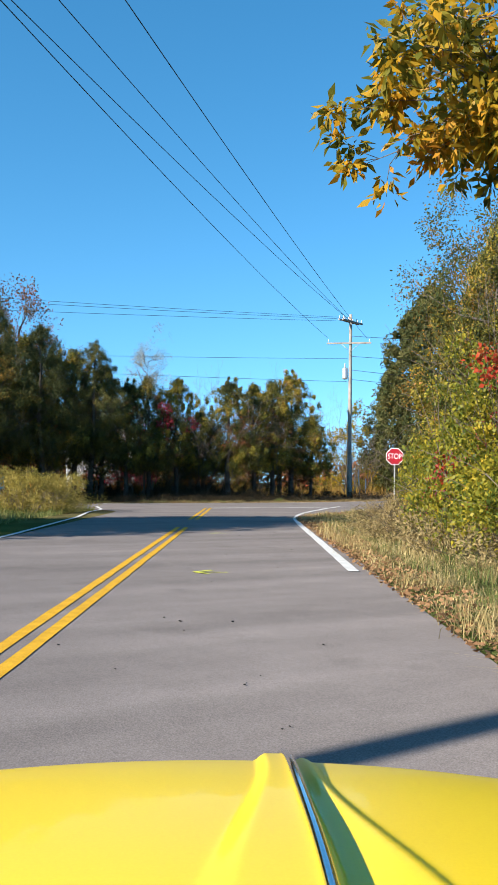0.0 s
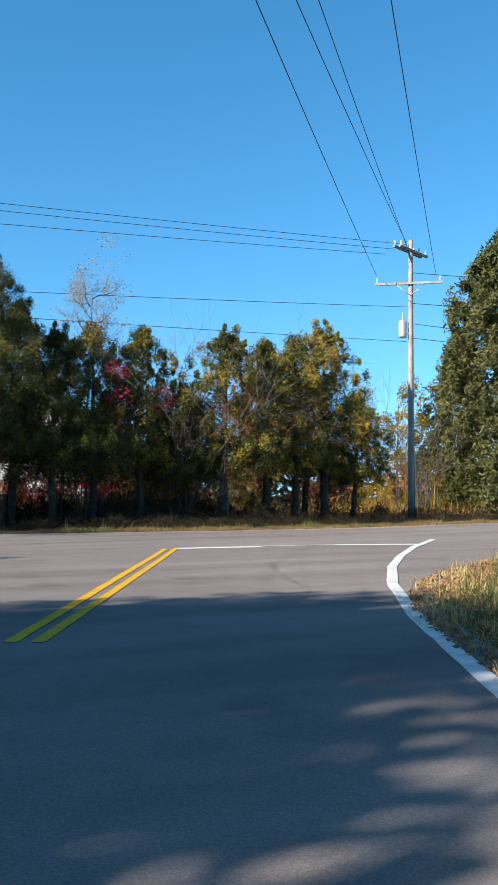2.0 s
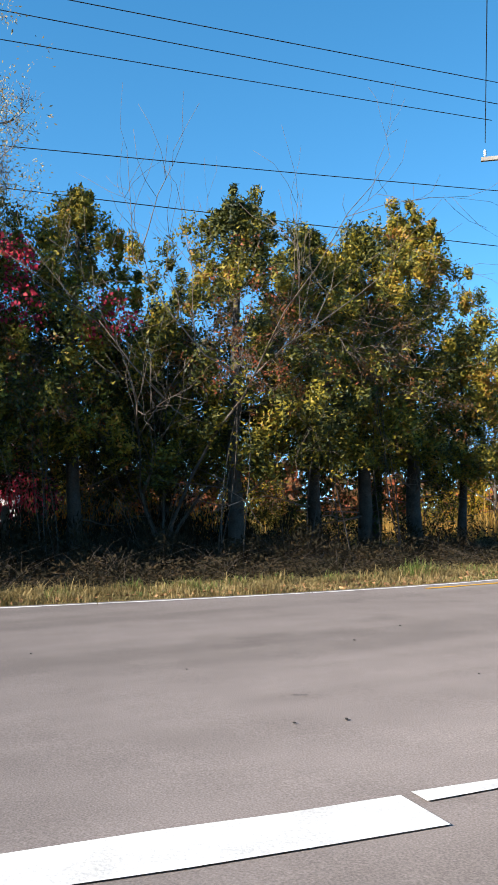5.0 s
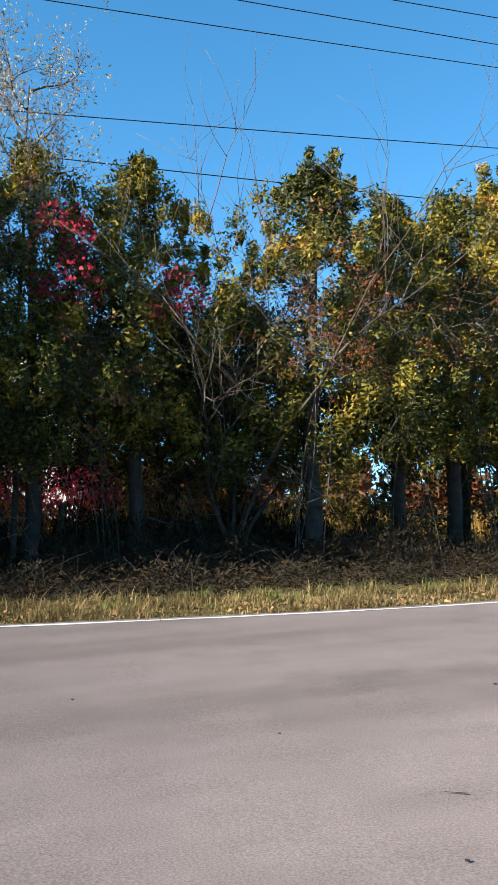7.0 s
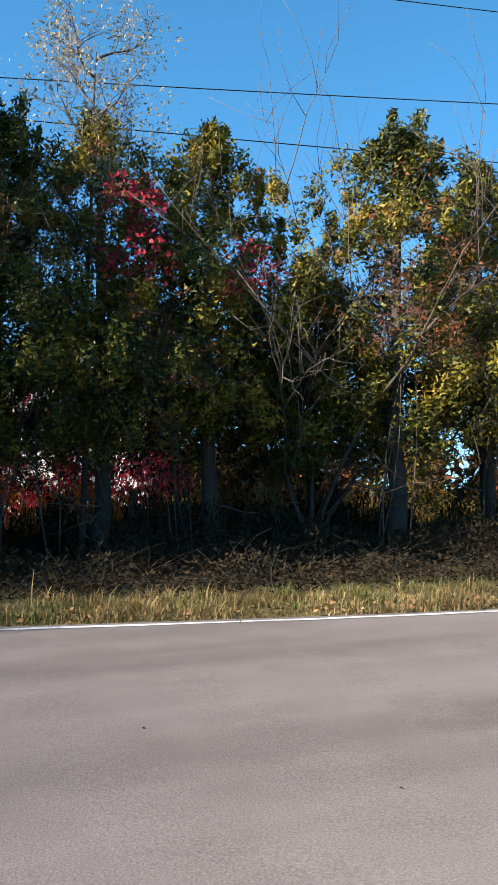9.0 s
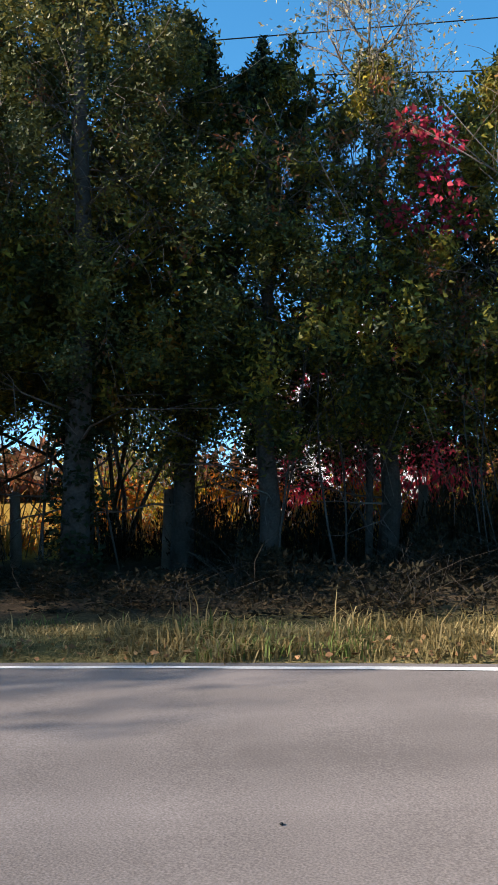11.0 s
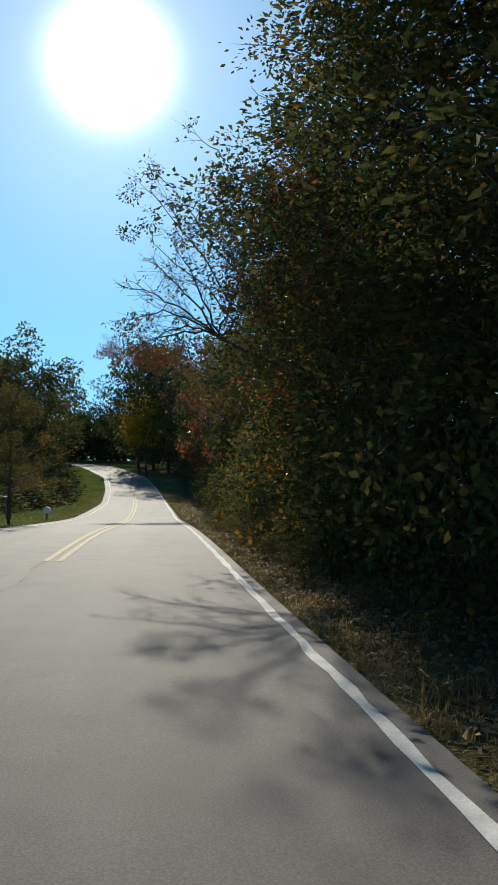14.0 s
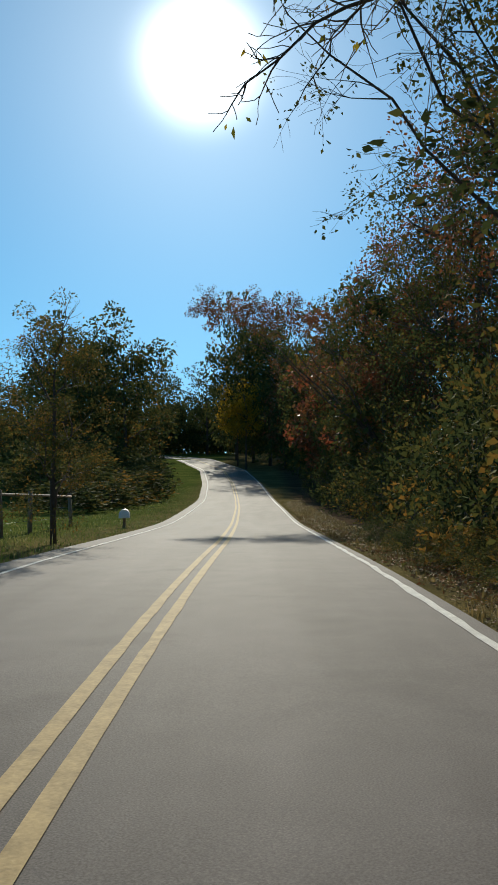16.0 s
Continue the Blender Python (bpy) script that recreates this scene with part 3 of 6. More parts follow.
line_mark("edge_line_yellow", along(2.3, -22, -3), 0.1, 0.031, yellow_paint, "faded yellow line before the far edge", 0.2)
def paint_arrow(x, y, bold, material, label):
    for pts, w, lift in (([(0, 0), (0.46, -0.02)], 0.035, 0.03), ([(0.24, 0.26), (0.12, 0.14), (-0.01, 0.0)], 0.05, 0.031), ([(-0.01, -0.02), (0.08, -0.14), (0.2, -0.24)], 0.05, 0.032)):
        line_mark("paint_arrow", [(x + a, y + c) for a, c in pts], w * bold, lift, material, label, 0.3)


paint_arrow(-0.83, 21.66, 1.0, spray_faint, "faded lime utility arrow sprayed on the asphalt")
paint_arrow(-0.68, 12.38, 1.15, spray_paint, "bright lime utility arrow sprayed on the asphalt")


# ---- utility poles and wires ----
def utility_pole(at, height, rz, full):
    t = thing("utility_pole", pose(*at, 0, 0, rz), "weathered wooden utility pole with crossarms" + (", insulators and a grey transformer" if full else ""), "utility pole")
    z = np.linspace(-0.5, height, 9)
    part("post", tubes("post", [(np.stack([0 * z, 0 * z, z], 1), 0.165 - 0.06 * z / height)], pole_wood, 14), t)
    arms = [((-0.1, -0.16, height - 2.15), 3.25, 0)]
    if full:
        arms += [((0.14, 0.0, height - 0.55), 2.6, 90 - 28), ((-0.14, 0.0, height - 0.55), 2.6, 90 - 28)]
    for at_, length, turn in arms:
        part("crossarm", box("crossarm", (length, 0.1, 0.12), pole_wood, 0.008), t, at=pose(*at_, 0, 0, turn))
        for s in (-1, -0.45, 0.45, 1):
            if turn == 0 and abs(s) < 0.9:
                continue
            m = pose(*at_, 0, 0, turn) @ Matrix.Translation((s * (length / 2 - 0.12), 0, 0.06))
            k = np.linspace(0, 0.24, 9)
            part("insulator", tubes("insulator", [(np.stack([0 * k, 0 * k, k], 1), [0.015, 0.015, 0.05, 0.03, 0.055, 0.03, 0.05, 0.035, 0.012])], porcelain, 10), t, at=m)
    if full:
        k = np.array([0, 0.02, 0.1, 0.75, 0.83, 0.86])
        tank = part("transformer", tubes("transformer", [(np.stack([0 * k - 0.38, 0 * k - 0.1, k + height - 4.8], 1), [0.15, 0.2, 0.21, 0.21, 0.19, 0.08])], galvanised, 18), t, "grey metal transformer can")
        k = np.linspace(0, 0.4, 9)
        part("bushing", tubes("bushing", [(np.stack([0 * k - 0.38, 0 * k - 0.1, k + height - 3.96], 1), [0.02, 0.05, 0.03, 0.05, 0.03, 0.05, 0.03, 0.04, 0.012])], porcelain, 10), tank)
        part("bracket", box("bracket", (0.3, 0.08, 0.06), galvanised, 0.005), t, at=pose(-0.22, -0.08, height - 4.3))
        part("bracket", box("bracket", (0.3, 0.08, 0.06), galvanised, 0.005), t, at=pose(-0.22, -0.08, height - 4.6))
        z = np.linspace(0, 3.0, 6)
        part("conduit", tubes("conduit", [(np.stack([0 * z + 0.19, 0 * z - 0.05, z], 1), 0 * z + 0.03)], galvanised, 8), t, "galvanised conduit")
        part("brace", tubes("brace", [([(0, -0.15, height - 2.75), (-0.7, -0.16, height - 2.18)], [0.018, 0.018])], galvanised, 6), t)
        part("brace", tubes("brace", [([(0, -0.15, height - 2.75), (0.7, -0.16, height - 2.18)], [0.018, 0.018])], galvanised, 6), t)
    return t


POLE = (7.6, 64.9)
utility_pole(on_ground(*POLE), 13.5, -12, True)
utility_pole(on_ground(-9.8, -3.45), 12.6, -12, False)
FAR_POLE = beside(52, 13.5)
utility_pole(on_ground(*FAR_POLE), 13.0, 62, False)


def wire(a, b, sag, radius=0.012, label="black overhead wire between poles"):
    t = np.linspace(0, 1, 40)
    p = np.array(a)[None] * (1 - t)[:, None] + np.array(b)[None] * t[:, None]
    p[:, 2] -= sag * 4 * t * (1 - t)
    return tagged(new("overhead_wire", tubes("overhead_wire", [(p, 0 * t + radius)], wire_black, 5)), label, "wire", group="overhead wires")


for dx, dz, nx_ in ((-1.68, 0.0, -9.6), (-0.12, 1.35, -11.4), (-0.2, 1.4, -9.85), (1.2, 0.0, -7.3)):
    wire((POLE[0] + dx, POLE[1] - 0.2, 11.9 + dz), (nx_, -3.45, 10.75 + 0.6 * dz), 0.55)
for x, y, z, x2, y2, z2 in ((6.7, 67.0, 13.6, -44, 37.8, 9.6), (7.0, 65.9, 13.55, -44, 37.4, 10.5), (7.6, 64.6, 13.4, -44, 37.8, 10.9), (7.4, 65.0, 10.45, -44, 41.4, 7.6), (7.4, 65.0, 8.75, -44, 37, 2.6 + 4.5)):
    wire((x, y, z), (x2, y2, z2), 0.25)
for z, z2 in ((12.1, 13.4), (10.6, 11.6), (8.9, 8.2), (9.6, 8.6)):
    wire((POLE[0] + 0.1, POLE[1], z), (45, 74, z2), 0.4, 0.016)


# ---- signs ----
def lettering(text, size, material):
    cu = bpy.data.curves.new("letters", 'FONT')
    cu.body, cu.size, cu.align_x, cu.align_y, cu.extrude = text, size, 'CENTER', 'CENTER', 0.001
    ob = bpy.data.objects.new("letters", cu)
    scene.collection.objects.link(ob)
    me = bpy.data.meshes.new_from_object(ob.evaluated_get(bpy.context.evaluated_depsgraph_get()))
    bpy.data.objects.remove(ob)
    me.materials.clear()
    me.materials.append(material)
    return me


def plate(name, outline, thick, material, bevel=0.0):
    bm = bmesh.new()
    vs = [bm.verts.new((x, 0, z)) for x, z in outline]
    f = bm.faces.new(vs)
    r = bmesh.ops.extrude_face_region(bm, geom=[f])
    bmesh.ops.translate(bm, verts=[v for v in r["geom"] if isinstance(v, bmesh.types.BMVert)], vec=(0, thick, 0))
    bmesh.ops.recalc_face_normals(bm, faces=bm.faces[:])
    return from_bm(name, bm, material)


def octagon(r):
    return [(r * math.cos(radians(22.5 + 45 * i)), r * math.sin(radians(22.5 + 45 * i))) for i in range(8)]


def stop_sign(at, rz):
    t = thing("stop_sign", pose(*at, 0, 0, rz), "red octagonal stop sign on a steel post in the verge", "road sign")
    post = box("post", (0.06, 0.035, 2.95), galvanised, 0.004)
    part("post", post, t, "grey steel channel post", at=pose(0, 0.03, 1.35))
    face = part("sign_face", plate("sign_face", octagon(0.411), 0.004, sign_white), t, at=pose(0, 0, 2.53))
    part("red_field", plate("red_field", octagon(0.382), 0.003, sign_red), face, "red reflective field", at=pose(0, -0.005, 0))
    me = lettering("STOP", 0.30, sign_white)
    part("letters", me, face, "white letters", at=pose(0, -0.0075, -0.002, 90, 0, 0) @ Matrix.Diagonal((0.86, 1.16, 1, 1)))
    for dz in (-0.3, 0.3):
        k = np.array([0, 0.012])
        part("bolt", tubes("bolt", [(np.stack([0 * k, -k, 0 * k], 1), [0.012, 0.008])], galvanised, 8), face, at=pose(0, -0.005, dz))
    return t


stop_sign(on_ground(6.72, 40.0), -4)


def blue_board(at, rz):
    t = thing("memorial_board", pose(*at, 0, 0, rz), "blue round-shouldered board with faded lettering on a wooden post", "sign board")
    part("post", box("post", (0.085, 0.085, 1.5), post_wood, 0.006), t, "bare brown wooden post", at=pose(0, 0.06, 0.55))
    outline = [(-0.3, 0.0), (0.3, 0.0), (0.27, 0.45), (0.24, 0.64), (0.17, 0.78), (0.06, 0.87), (-0.06, 0.87), (-0.17, 0.78), (-0.24, 0.64), (-0.27, 0.45)]
    board = part("board", plate("board", outline, 0.018, sign_blue), t, at=pose(0, 0, 0.8))
    for z, words in ((0.64, (0.1,)), (0.54, (0.12, 0.1)), (0.45, (0.15,)), (0.25, (0.07, 0.12, 0.05)), (0.16, (0.1, 0.06, 0.12)), (0.07, (0.16, 0.06))):
        x = -(sum(words) + 0.025 * (len(words) - 1)) / 2
        for w in words:
            part("writing", box("writing", (w, 0.002, 0.026), ink, 0), board, "dark unreadable word", at=pose(x + w / 2, -0.002, z))
            x += w + 0.025
    part("stripe", box("stripe", (0.32, 0.002, 0.022), ink_red, 0), board, "red stripe", at=pose(-0.02, -0.002, 0.335))
    return t


blue_board(on_ground(-12.76, 46.75), 68)




def crack(pts, width, label="dark crack in the asphalt"):
    rng = np.random.default_rng(len(pts))
    line = np.array(pts, float)
    run = np.r_[0, np.cumsum(np.hypot(*np.diff(line, axis=0).T))]
    s = np.arange(0, run[-1], 0.11)
    p = np.stack([np.interp(s, run, line[:, k]) for k in (0, 1)], 1) + np.cumsum(rng.normal(size=(len(s), 2)) * 0.012, 0)
    verts = []
    for (x, y), w in zip(p, width * rng.uniform(0.15, 1.2, len(p))):
        for o in (-w / 2, w / 2):
            verts.append((x + o * 0.8, y + o * 0.6, float(lie(x, y)) + 0.03))
    faces = [(2 * i, 2 * i + 1, 2 * i + 3, 2 * i + 2) for i in range(len(p) - 1)]
    return tagged(new("crack", mesh_of("crack", verts, faces, tar)), label, "crack", kind="structure")


crack([beside(29.0, -0.12), beside(28.0, -0.2), beside(27.0, -0.14), beside(26.0, -0.15), beside(25.2, -0.22), beside(24.0, -0.15), beside(22, -0.2)], 0.06)
crack([(0.72, 34.46), (0.6, 34.9), (0.49, 35.27), (0.36, 36.07)], 0.006)
crack([(-0.3, 44.53), (-0.18, 44.6), (-0.07, 44.56)], 0.02)


# ---- small debris on the asphalt ----
line_mark("tyre_mark", [(0.75, 22.74), (0.77, 22.16), (0.80, 21.69)], 0.08, 0.028, road_smear, "faint dark smear on the asphalt", 0.6)


def tyre_track(pts, width, n, seed, label):
    """Rubber left by turning tyres: many small torn flecks in rows along a bend."""
    rng = np.random.default_rng(seed)
    line = np.array(pts, float)
    run = np.r_[0, np.cumsum(np.hypot(*np.diff(line, axis=0).T))]
    at = rng.uniform(0, run[-1], n)
    way = unit(np.stack([np.interp(at + 0.2, run, line[:, k]) - np.interp(at - 0.2, run, line[:, k]) for k in (0, 1)], 1))
    side = np.stack([way[:, 1], -way[:, 0]], 1)
    rows = (rng.integers(0, 4, n) / 3 - 0.5) * width + rng.normal(size=n) * 0.012
    p = np.stack([np.interp(at, run, line[:, k]) for k in (0, 1)], 1) + side * rows[:, None]
    h, w = rng.uniform(0.006, 0.022, n)[:, None], rng.uniform(0.003, 0.007, n)[:, None]
    corners = [p - way * h, p + side * w + way * h * rng.uniform(-0.6, 0.6, (n, 1)), p + way * h, p - side * w + way * h * rng.uniform(-0.6, 0.6, (n, 1))]
    v = np.stack([np.concatenate([c, (lie(c[:, 0], c[:, 1]) + 0.029)[:, None]], 1) for c in corners], 1)
    return tagged(new("tyre_mark", quads("tyre_mark", v, tyre_rub)), label, "tyre mark", kind="stuff")


tyre_track([(0.27, 33.6), (0.29, 34.12), (0.31, 35.05), (0.36, 36.23), (0.48, 37.59), (0.78, 39.4), (1.08, 41.5), (1.5, 43.0)], 0.19, 1100, 1, "dark speckled tyre marks bending across the asphalt")
tyre_track([(0.86, 33.7), (0.78, 34.19), (0.68, 34.72), (0.6, 35.45), (0.51, 36.07), (0.46, 37.09), (0.45, 38.2)], 0.06, 420, 2, "thin dark scuff bending across the asphalt")
tyre_track([(1.02, 36.2), (1.0, 37.6), (1.04, 39.4), (1.3, 42.2)], 0.12, 300, 3, "faint dark tyre mark on the asphalt")
tyre_track([(2.1, 38.6), (2.5, 37.7), (2.9, 37.2)], 0.06, 110, 4, "faint dark scuff on the asphalt")


def debris(x, y, size, seed):
    rng = np.random.default_rng(seed)
    bm = bmesh.new()
    bmesh.ops.create_icosphere(bm, subdivisions=1, radius=size * 0.6, matrix=Matrix.Diagonal((1, 0.7, 0.5, 1)))
    for v in bm.verts:
        v.co *= rng.uniform(0.7, 1.2)
    return tagged(placed(new("pebble", from_bm("pebble", bm, tar)), pose(*on_ground(x, y, 0.03), 0, 0, rng.uniform(0, 360))), "small dark stone lying on the asphalt", "pebble", group="pebbles on the road")


for i, (x, y, size) in enumerate(((0.39, 46.71, 0.025), (0.11, 43.94, 0.025), (-0.17, 43.86, 0.02), (-0.9, 45.4, 0.015), (1.1, 45.2, 0.015), (-2.2, 46.1, 0.02), (0.9, 47.6, 0.02), (-3.4, 46.4, 0.02), (-0.4, 11.2, 0.012), (-0.25, 11.4, 0.012), (-0.1, 20.9, 0.02), (-12.1, 43.3, 0.025), (-0.56, 8.03, 0.03), (-0.72, 8.22, 0.02), (-0.09, 8.05, 0.028), (0.02, 5.56, 0.018), (0.03, 5.6, 0.012), (0.21, 4.58, 0.016), (0.25, 4.63, 0.014), (0.63, 6.96, 0.02), (-0.49, 7.53, 0.022), (-0.84, 5.96, 0.014), (-1.39, 6.8, 0.02), (0.12, 5.82, 0.012), (0.5, 13.2, 0.02), (-0.3, 15.4, 0.025), (0.9, 16.8, 0.02), (-1.1, 18.4, 0.025))):
    debris(x, y, size, i)

# ---- plants ----
def limbs(rng, start, way, length, radius, depth, out, tips, up=0.15, wander=0.25, split=(3, 5), level=0):
    """Grows a branching wooden frame: tapered lines with their level into out, twig ends into tips."""
    k = 5 if level == 0 else 3
    pts, d = [np.array(start, float)], unit(np.array(way, float))
    for _ in range(k):
        d = unit(d + rng.normal(size=3) * wander + np.array([0, 0, up]))
        pts.append(pts[-1] + d * length / k)
    pts = np.array(pts)
    end = radius * (0.45 if depth > 0 else 0.25)
    out.append((pts, np.linspace(radius, max(end, 0.003), k + 1), level))
    if depth == 0:
        tips.extend([pts[-1], pts[-2]])
        return
    for _ in range(rng.integers(*split)):
        f = rng.uniform(0.35, 1.0)
        i = min(int(f * k), k - 1)
        p = pts[i] + (pts[i + 1] - pts[i]) * (f * k - i)
        away = unit(np.cross(d, rng.normal(size=3)))
        limbs(rng, p, unit(d * rng.uniform(0.5, 0.9) + away * rng.uniform(0.5, 0.9)), length * rng.uniform(0.5, 0.75), radius * rng.uniform(0.4, 0.55), depth - 1, out, tips, up, wander, split, level + 1)
    limbs(rng, pts[-1], d, length * 0.6, radius * 0.42, depth - 1, out, tips, up, wander, split, level + 1)


def woodwork(t, frame_, apart=True):
    """The main limbs as parts of their own, the finer wood joined."""
    if apart:
        for p, r, level in frame_:
            if level == 0:
                part("limb", tubes("limb", [(p, r)], bark, 6), t)
    fine = [(p, r) for p, r, level in frame_ if level > 0 or not apart]
    if fine:
        tagged(part("branchwork", tubes("branchwork", fine, twig_bark, 3), t), kind="stuff")


def stem(height, radius, rng, lean=0.03, k=7):
    z = np.linspace(-0.2, height, k)
    p = np.stack([np.cumsum(rng.normal(size=k)) * lean, np.cumsum(rng.normal(size=k)) * lean, z], 1)
    return p, radius * (1 - 0.8 * np.clip(z / height, 0, 1))


def billows(rng, centres, radii, per, flat=0.8, hollow=0.35):
    """Leaf places in many round lobes, thicker towards each lobe's skin, with each one's way outwards."""
    n = len(centres)
    d = unit(rng.normal(size=(n, per, 3)))
    r = radii.reshape(-1, 1, 1) * (hollow + (1 - hollow) * rng.uniform(size=(n, per, 1)) ** 0.6)
    off = d * r * np.array([1, 1, flat])
    off += 0.12 * radii.reshape(-1, 1, 1) * np.sin(off[..., [1, 2, 0]] * 14 / radii.reshape(-1, 1, 1) * 0.4)
    return (centres[:, None] + off).reshape(-1, 3), d.reshape(-1, 3)


def foliage(t, name, rng, centres, radii, per, leaf, material, lift=0.3, droop=0.0, flat=0.8, hollow=0.35, fold=0.25, shell=0.0):
    p, d = billows(rng, centres, radii, per, flat, hollow)
    way, face = d + rng.normal(size=p.shape) * 0.45 + np.array([0, 0, lift - droop]), None
    if shell:                            # sprays that lie along the lobe's skin
        face = unit(d + rng.normal(size=p.shape) * shell)
        way = unit(np.cross(face, rng.normal(size=p.shape))) + np.array([0, 0, lift * 0.5])
    size = rng.uniform(0.6, 1.45, len(p))
    return tagged(part(name, leaves(name, p, way, leaf[0] * size, leaf[1] * size, material, rng, fold, face), t), kind="stuff")


def cedar(seed, height, radius, lobes, per, material, foot=1.5, leaf=(0.1, 0.046), label="", vines=16, name="cedar_tree", ragged=1.0, fat=1.0, ivied=0):
    """A red cedar: a ragged cone of billowing sprays on a straight trunk, hung with bare vines."""
    rng = np.random.default_rng(seed)
    t = tagged(new(name), label or "dark green red cedar with ragged yellowing crown", "tree", group="roadside cedars")
    trunk = stem(height * 0.9, 0.09 + height * 0.007, rng, 0.05)
    part("trunk", tubes("trunk", [(trunk[0], trunk[1] * 1.1)], bark, 8), t)
    frame_, tips = [], []
    for i in range(22):
        z = rng.uniform(0.1, 0.85) * height
        a = rng.uniform(0, 2 * np.pi)
        r = radius * (1 - z / height) ** 0.6 * rng.uniform(0.7, 1.1)
        p0 = np.array([np.interp(z, trunk[0][:, 2], trunk[0][:, 0]), np.interp(z, trunk[0][:, 2], trunk[0][:, 1]), z])
        limbs(rng, p0, (math.cos(a), math.sin(a), 0.3), r * 0.8, 0.022, 1, frame_, tips, 0.08, 0.25, (2, 4), 1)
    for i in range(vines):
        a, z = rng.uniform(0, 2 * np.pi), rng.uniform(0.35, 0.85) * height
        r = radius * (1 - z / height) ** 0.6 + 0.2
        p0 = (r * math.cos(a), r * math.sin(a), z)
        limbs(rng, p0, (rng.normal() * 0.6, rng.normal() * 0.6, -0.3), rng.uniform(0.8, 1.8), 0.009, 1, frame_, tips, -0.12, 0.3, (2, 4), 1)
    woodwork(t, frame_, False)
    rel = np.linspace(0.0, 0.97, lobes) ** 1.1
    rel = np.clip(rel + rng.normal(size=lobes) * 0.02, 0, 0.97)
    ang = np.arange(lobes) * 2.399 + rng.normal(size=lobes) * 0.5
    swell = 1 + ragged * (0.28 * np.sin(2 * ang + 9 * rel + seed) + 0.3 * np.sin(3 * ang - 13 * rel + 2 * seed))
    edge = radius * (1 - rel ** 2.5) * (0.85 + 0.15 * smooth(rel, 0.0, 0.2)) * swell
    lr = fat * (0.14 + 0.3 * rng.uniform(size=lobes) ** 1.6) * (0.55 + 0.55 * (1 - rel)) * radius / 1.9
    rr = np.maximum(edge - lr * 0.3, 0.02) * rng.uniform(0.25, 1.15, lobes) ** 0.5
    spire = rng.uniform(size=lobes) < 0.12
    c = np.stack([rr * np.cos(ang), rr * np.sin(ang), foot + rel * (height - foot) + spire * rng.uniform(0.1, 0.5, lobes)], 1)
    c[:, :2] += np.stack([np.interp(c[:, 2], trunk[0][:, 2], trunk[0][:, k]) for k in (0, 1)], 1)
    foliage(t, "crown", rng, c, lr, per, leaf, material, 0.9, 0.0, 1.7, 0.05, -1, 0.45)
    if ivied:
        z, a = rng.uniform(0.0, foot + 2.0, ivied), rng.uniform(0, 2 * np.pi, ivied)
        on = np.stack([np.interp(z, trunk[0][:, 2], trunk[0][:, 0]) + 0.25 * np.cos(a), np.interp(z, trunk[0][:, 2], trunk[0][:, 1]) + 0.25 * np.sin(a), z], 1)
        foliage(t, "ivy", rng, on, rng.uniform(0.08, 0.2, ivied), 24, (0.07, 0.05), dark_leaf, 0.0, 0.3)["label"] = "dark ivy on the trunk"
    return t


def broadleaf(seed, height, radius, crown_foot, lobes, per, material, leaf=(0.1, 0.06), depth=3, label="", name="deciduous_tree", trunk_r=0.14, group="roadside trees", lobe=(0.45, 0.95), apart=True, flat=0.8):
    """A deciduous tree: trunk, wandering limbs and a crown of billowing clumps with gaps."""
    rng = np.random.default_rng(seed)
    t = tagged(new(name), label, "tree", group=group)
    tp, tr = stem(height * 0.85, trunk_r, rng, 0.06)
    part("trunk", tubes("trunk", [(tp, tr)], bark, 9), t)
    frame_, tips = [], []
    for i in range(9):
        z = crown_foot + (height * 0.85 - crown_foot) * (i + rng.uniform(0, 1)) / 9
        a = i * 2.4 + rng.uniform(-0.5, 0.5)
        p0 = np.array([np.interp(z, tp[:, 2], tp[:, k]) for k in (0, 1)] + [z])
        limbs(rng, p0, (math.cos(a), math.sin(a), 0.5), radius * 0.62 * rng.uniform(0.75, 1.15), 0.06 * trunk_r / 0.14, depth - 1, frame_, tips, 0.12, 0.22)
    woodwork(t, frame_, apart)
    if lobes:
        tips = np.array(tips)
        m = lobes // 2
        a, s = rng.uniform(0, 2 * np.pi, m), rng.uniform(0.35, 1, m) ** 0.5
        zc_ = rng.uniform(-1, 1, m)
        belly = np.sqrt(1 - 0.8 * np.abs(zc_) ** 2.4)
        core = np.stack([np.cos(a) * s * radius * belly, np.sin(a) * s * radius * belly, (crown_foot + height) / 2 + zc_ * (height - crown_foot) / 2], 1)
        core *= 1 + 0.12 * np.sin(core[:, [1, 2, 0]] * 1.3 + seed)
        c = np.concatenate([tips[rng.choice(len(tips), min(len(tips), lobes - m), replace=False)], core])
        foliage(t, "crown", rng, c, rng.uniform(*lobe, len(c)), per, leaf, material, 0.0, 0.2, flat, 0.25)
    return t


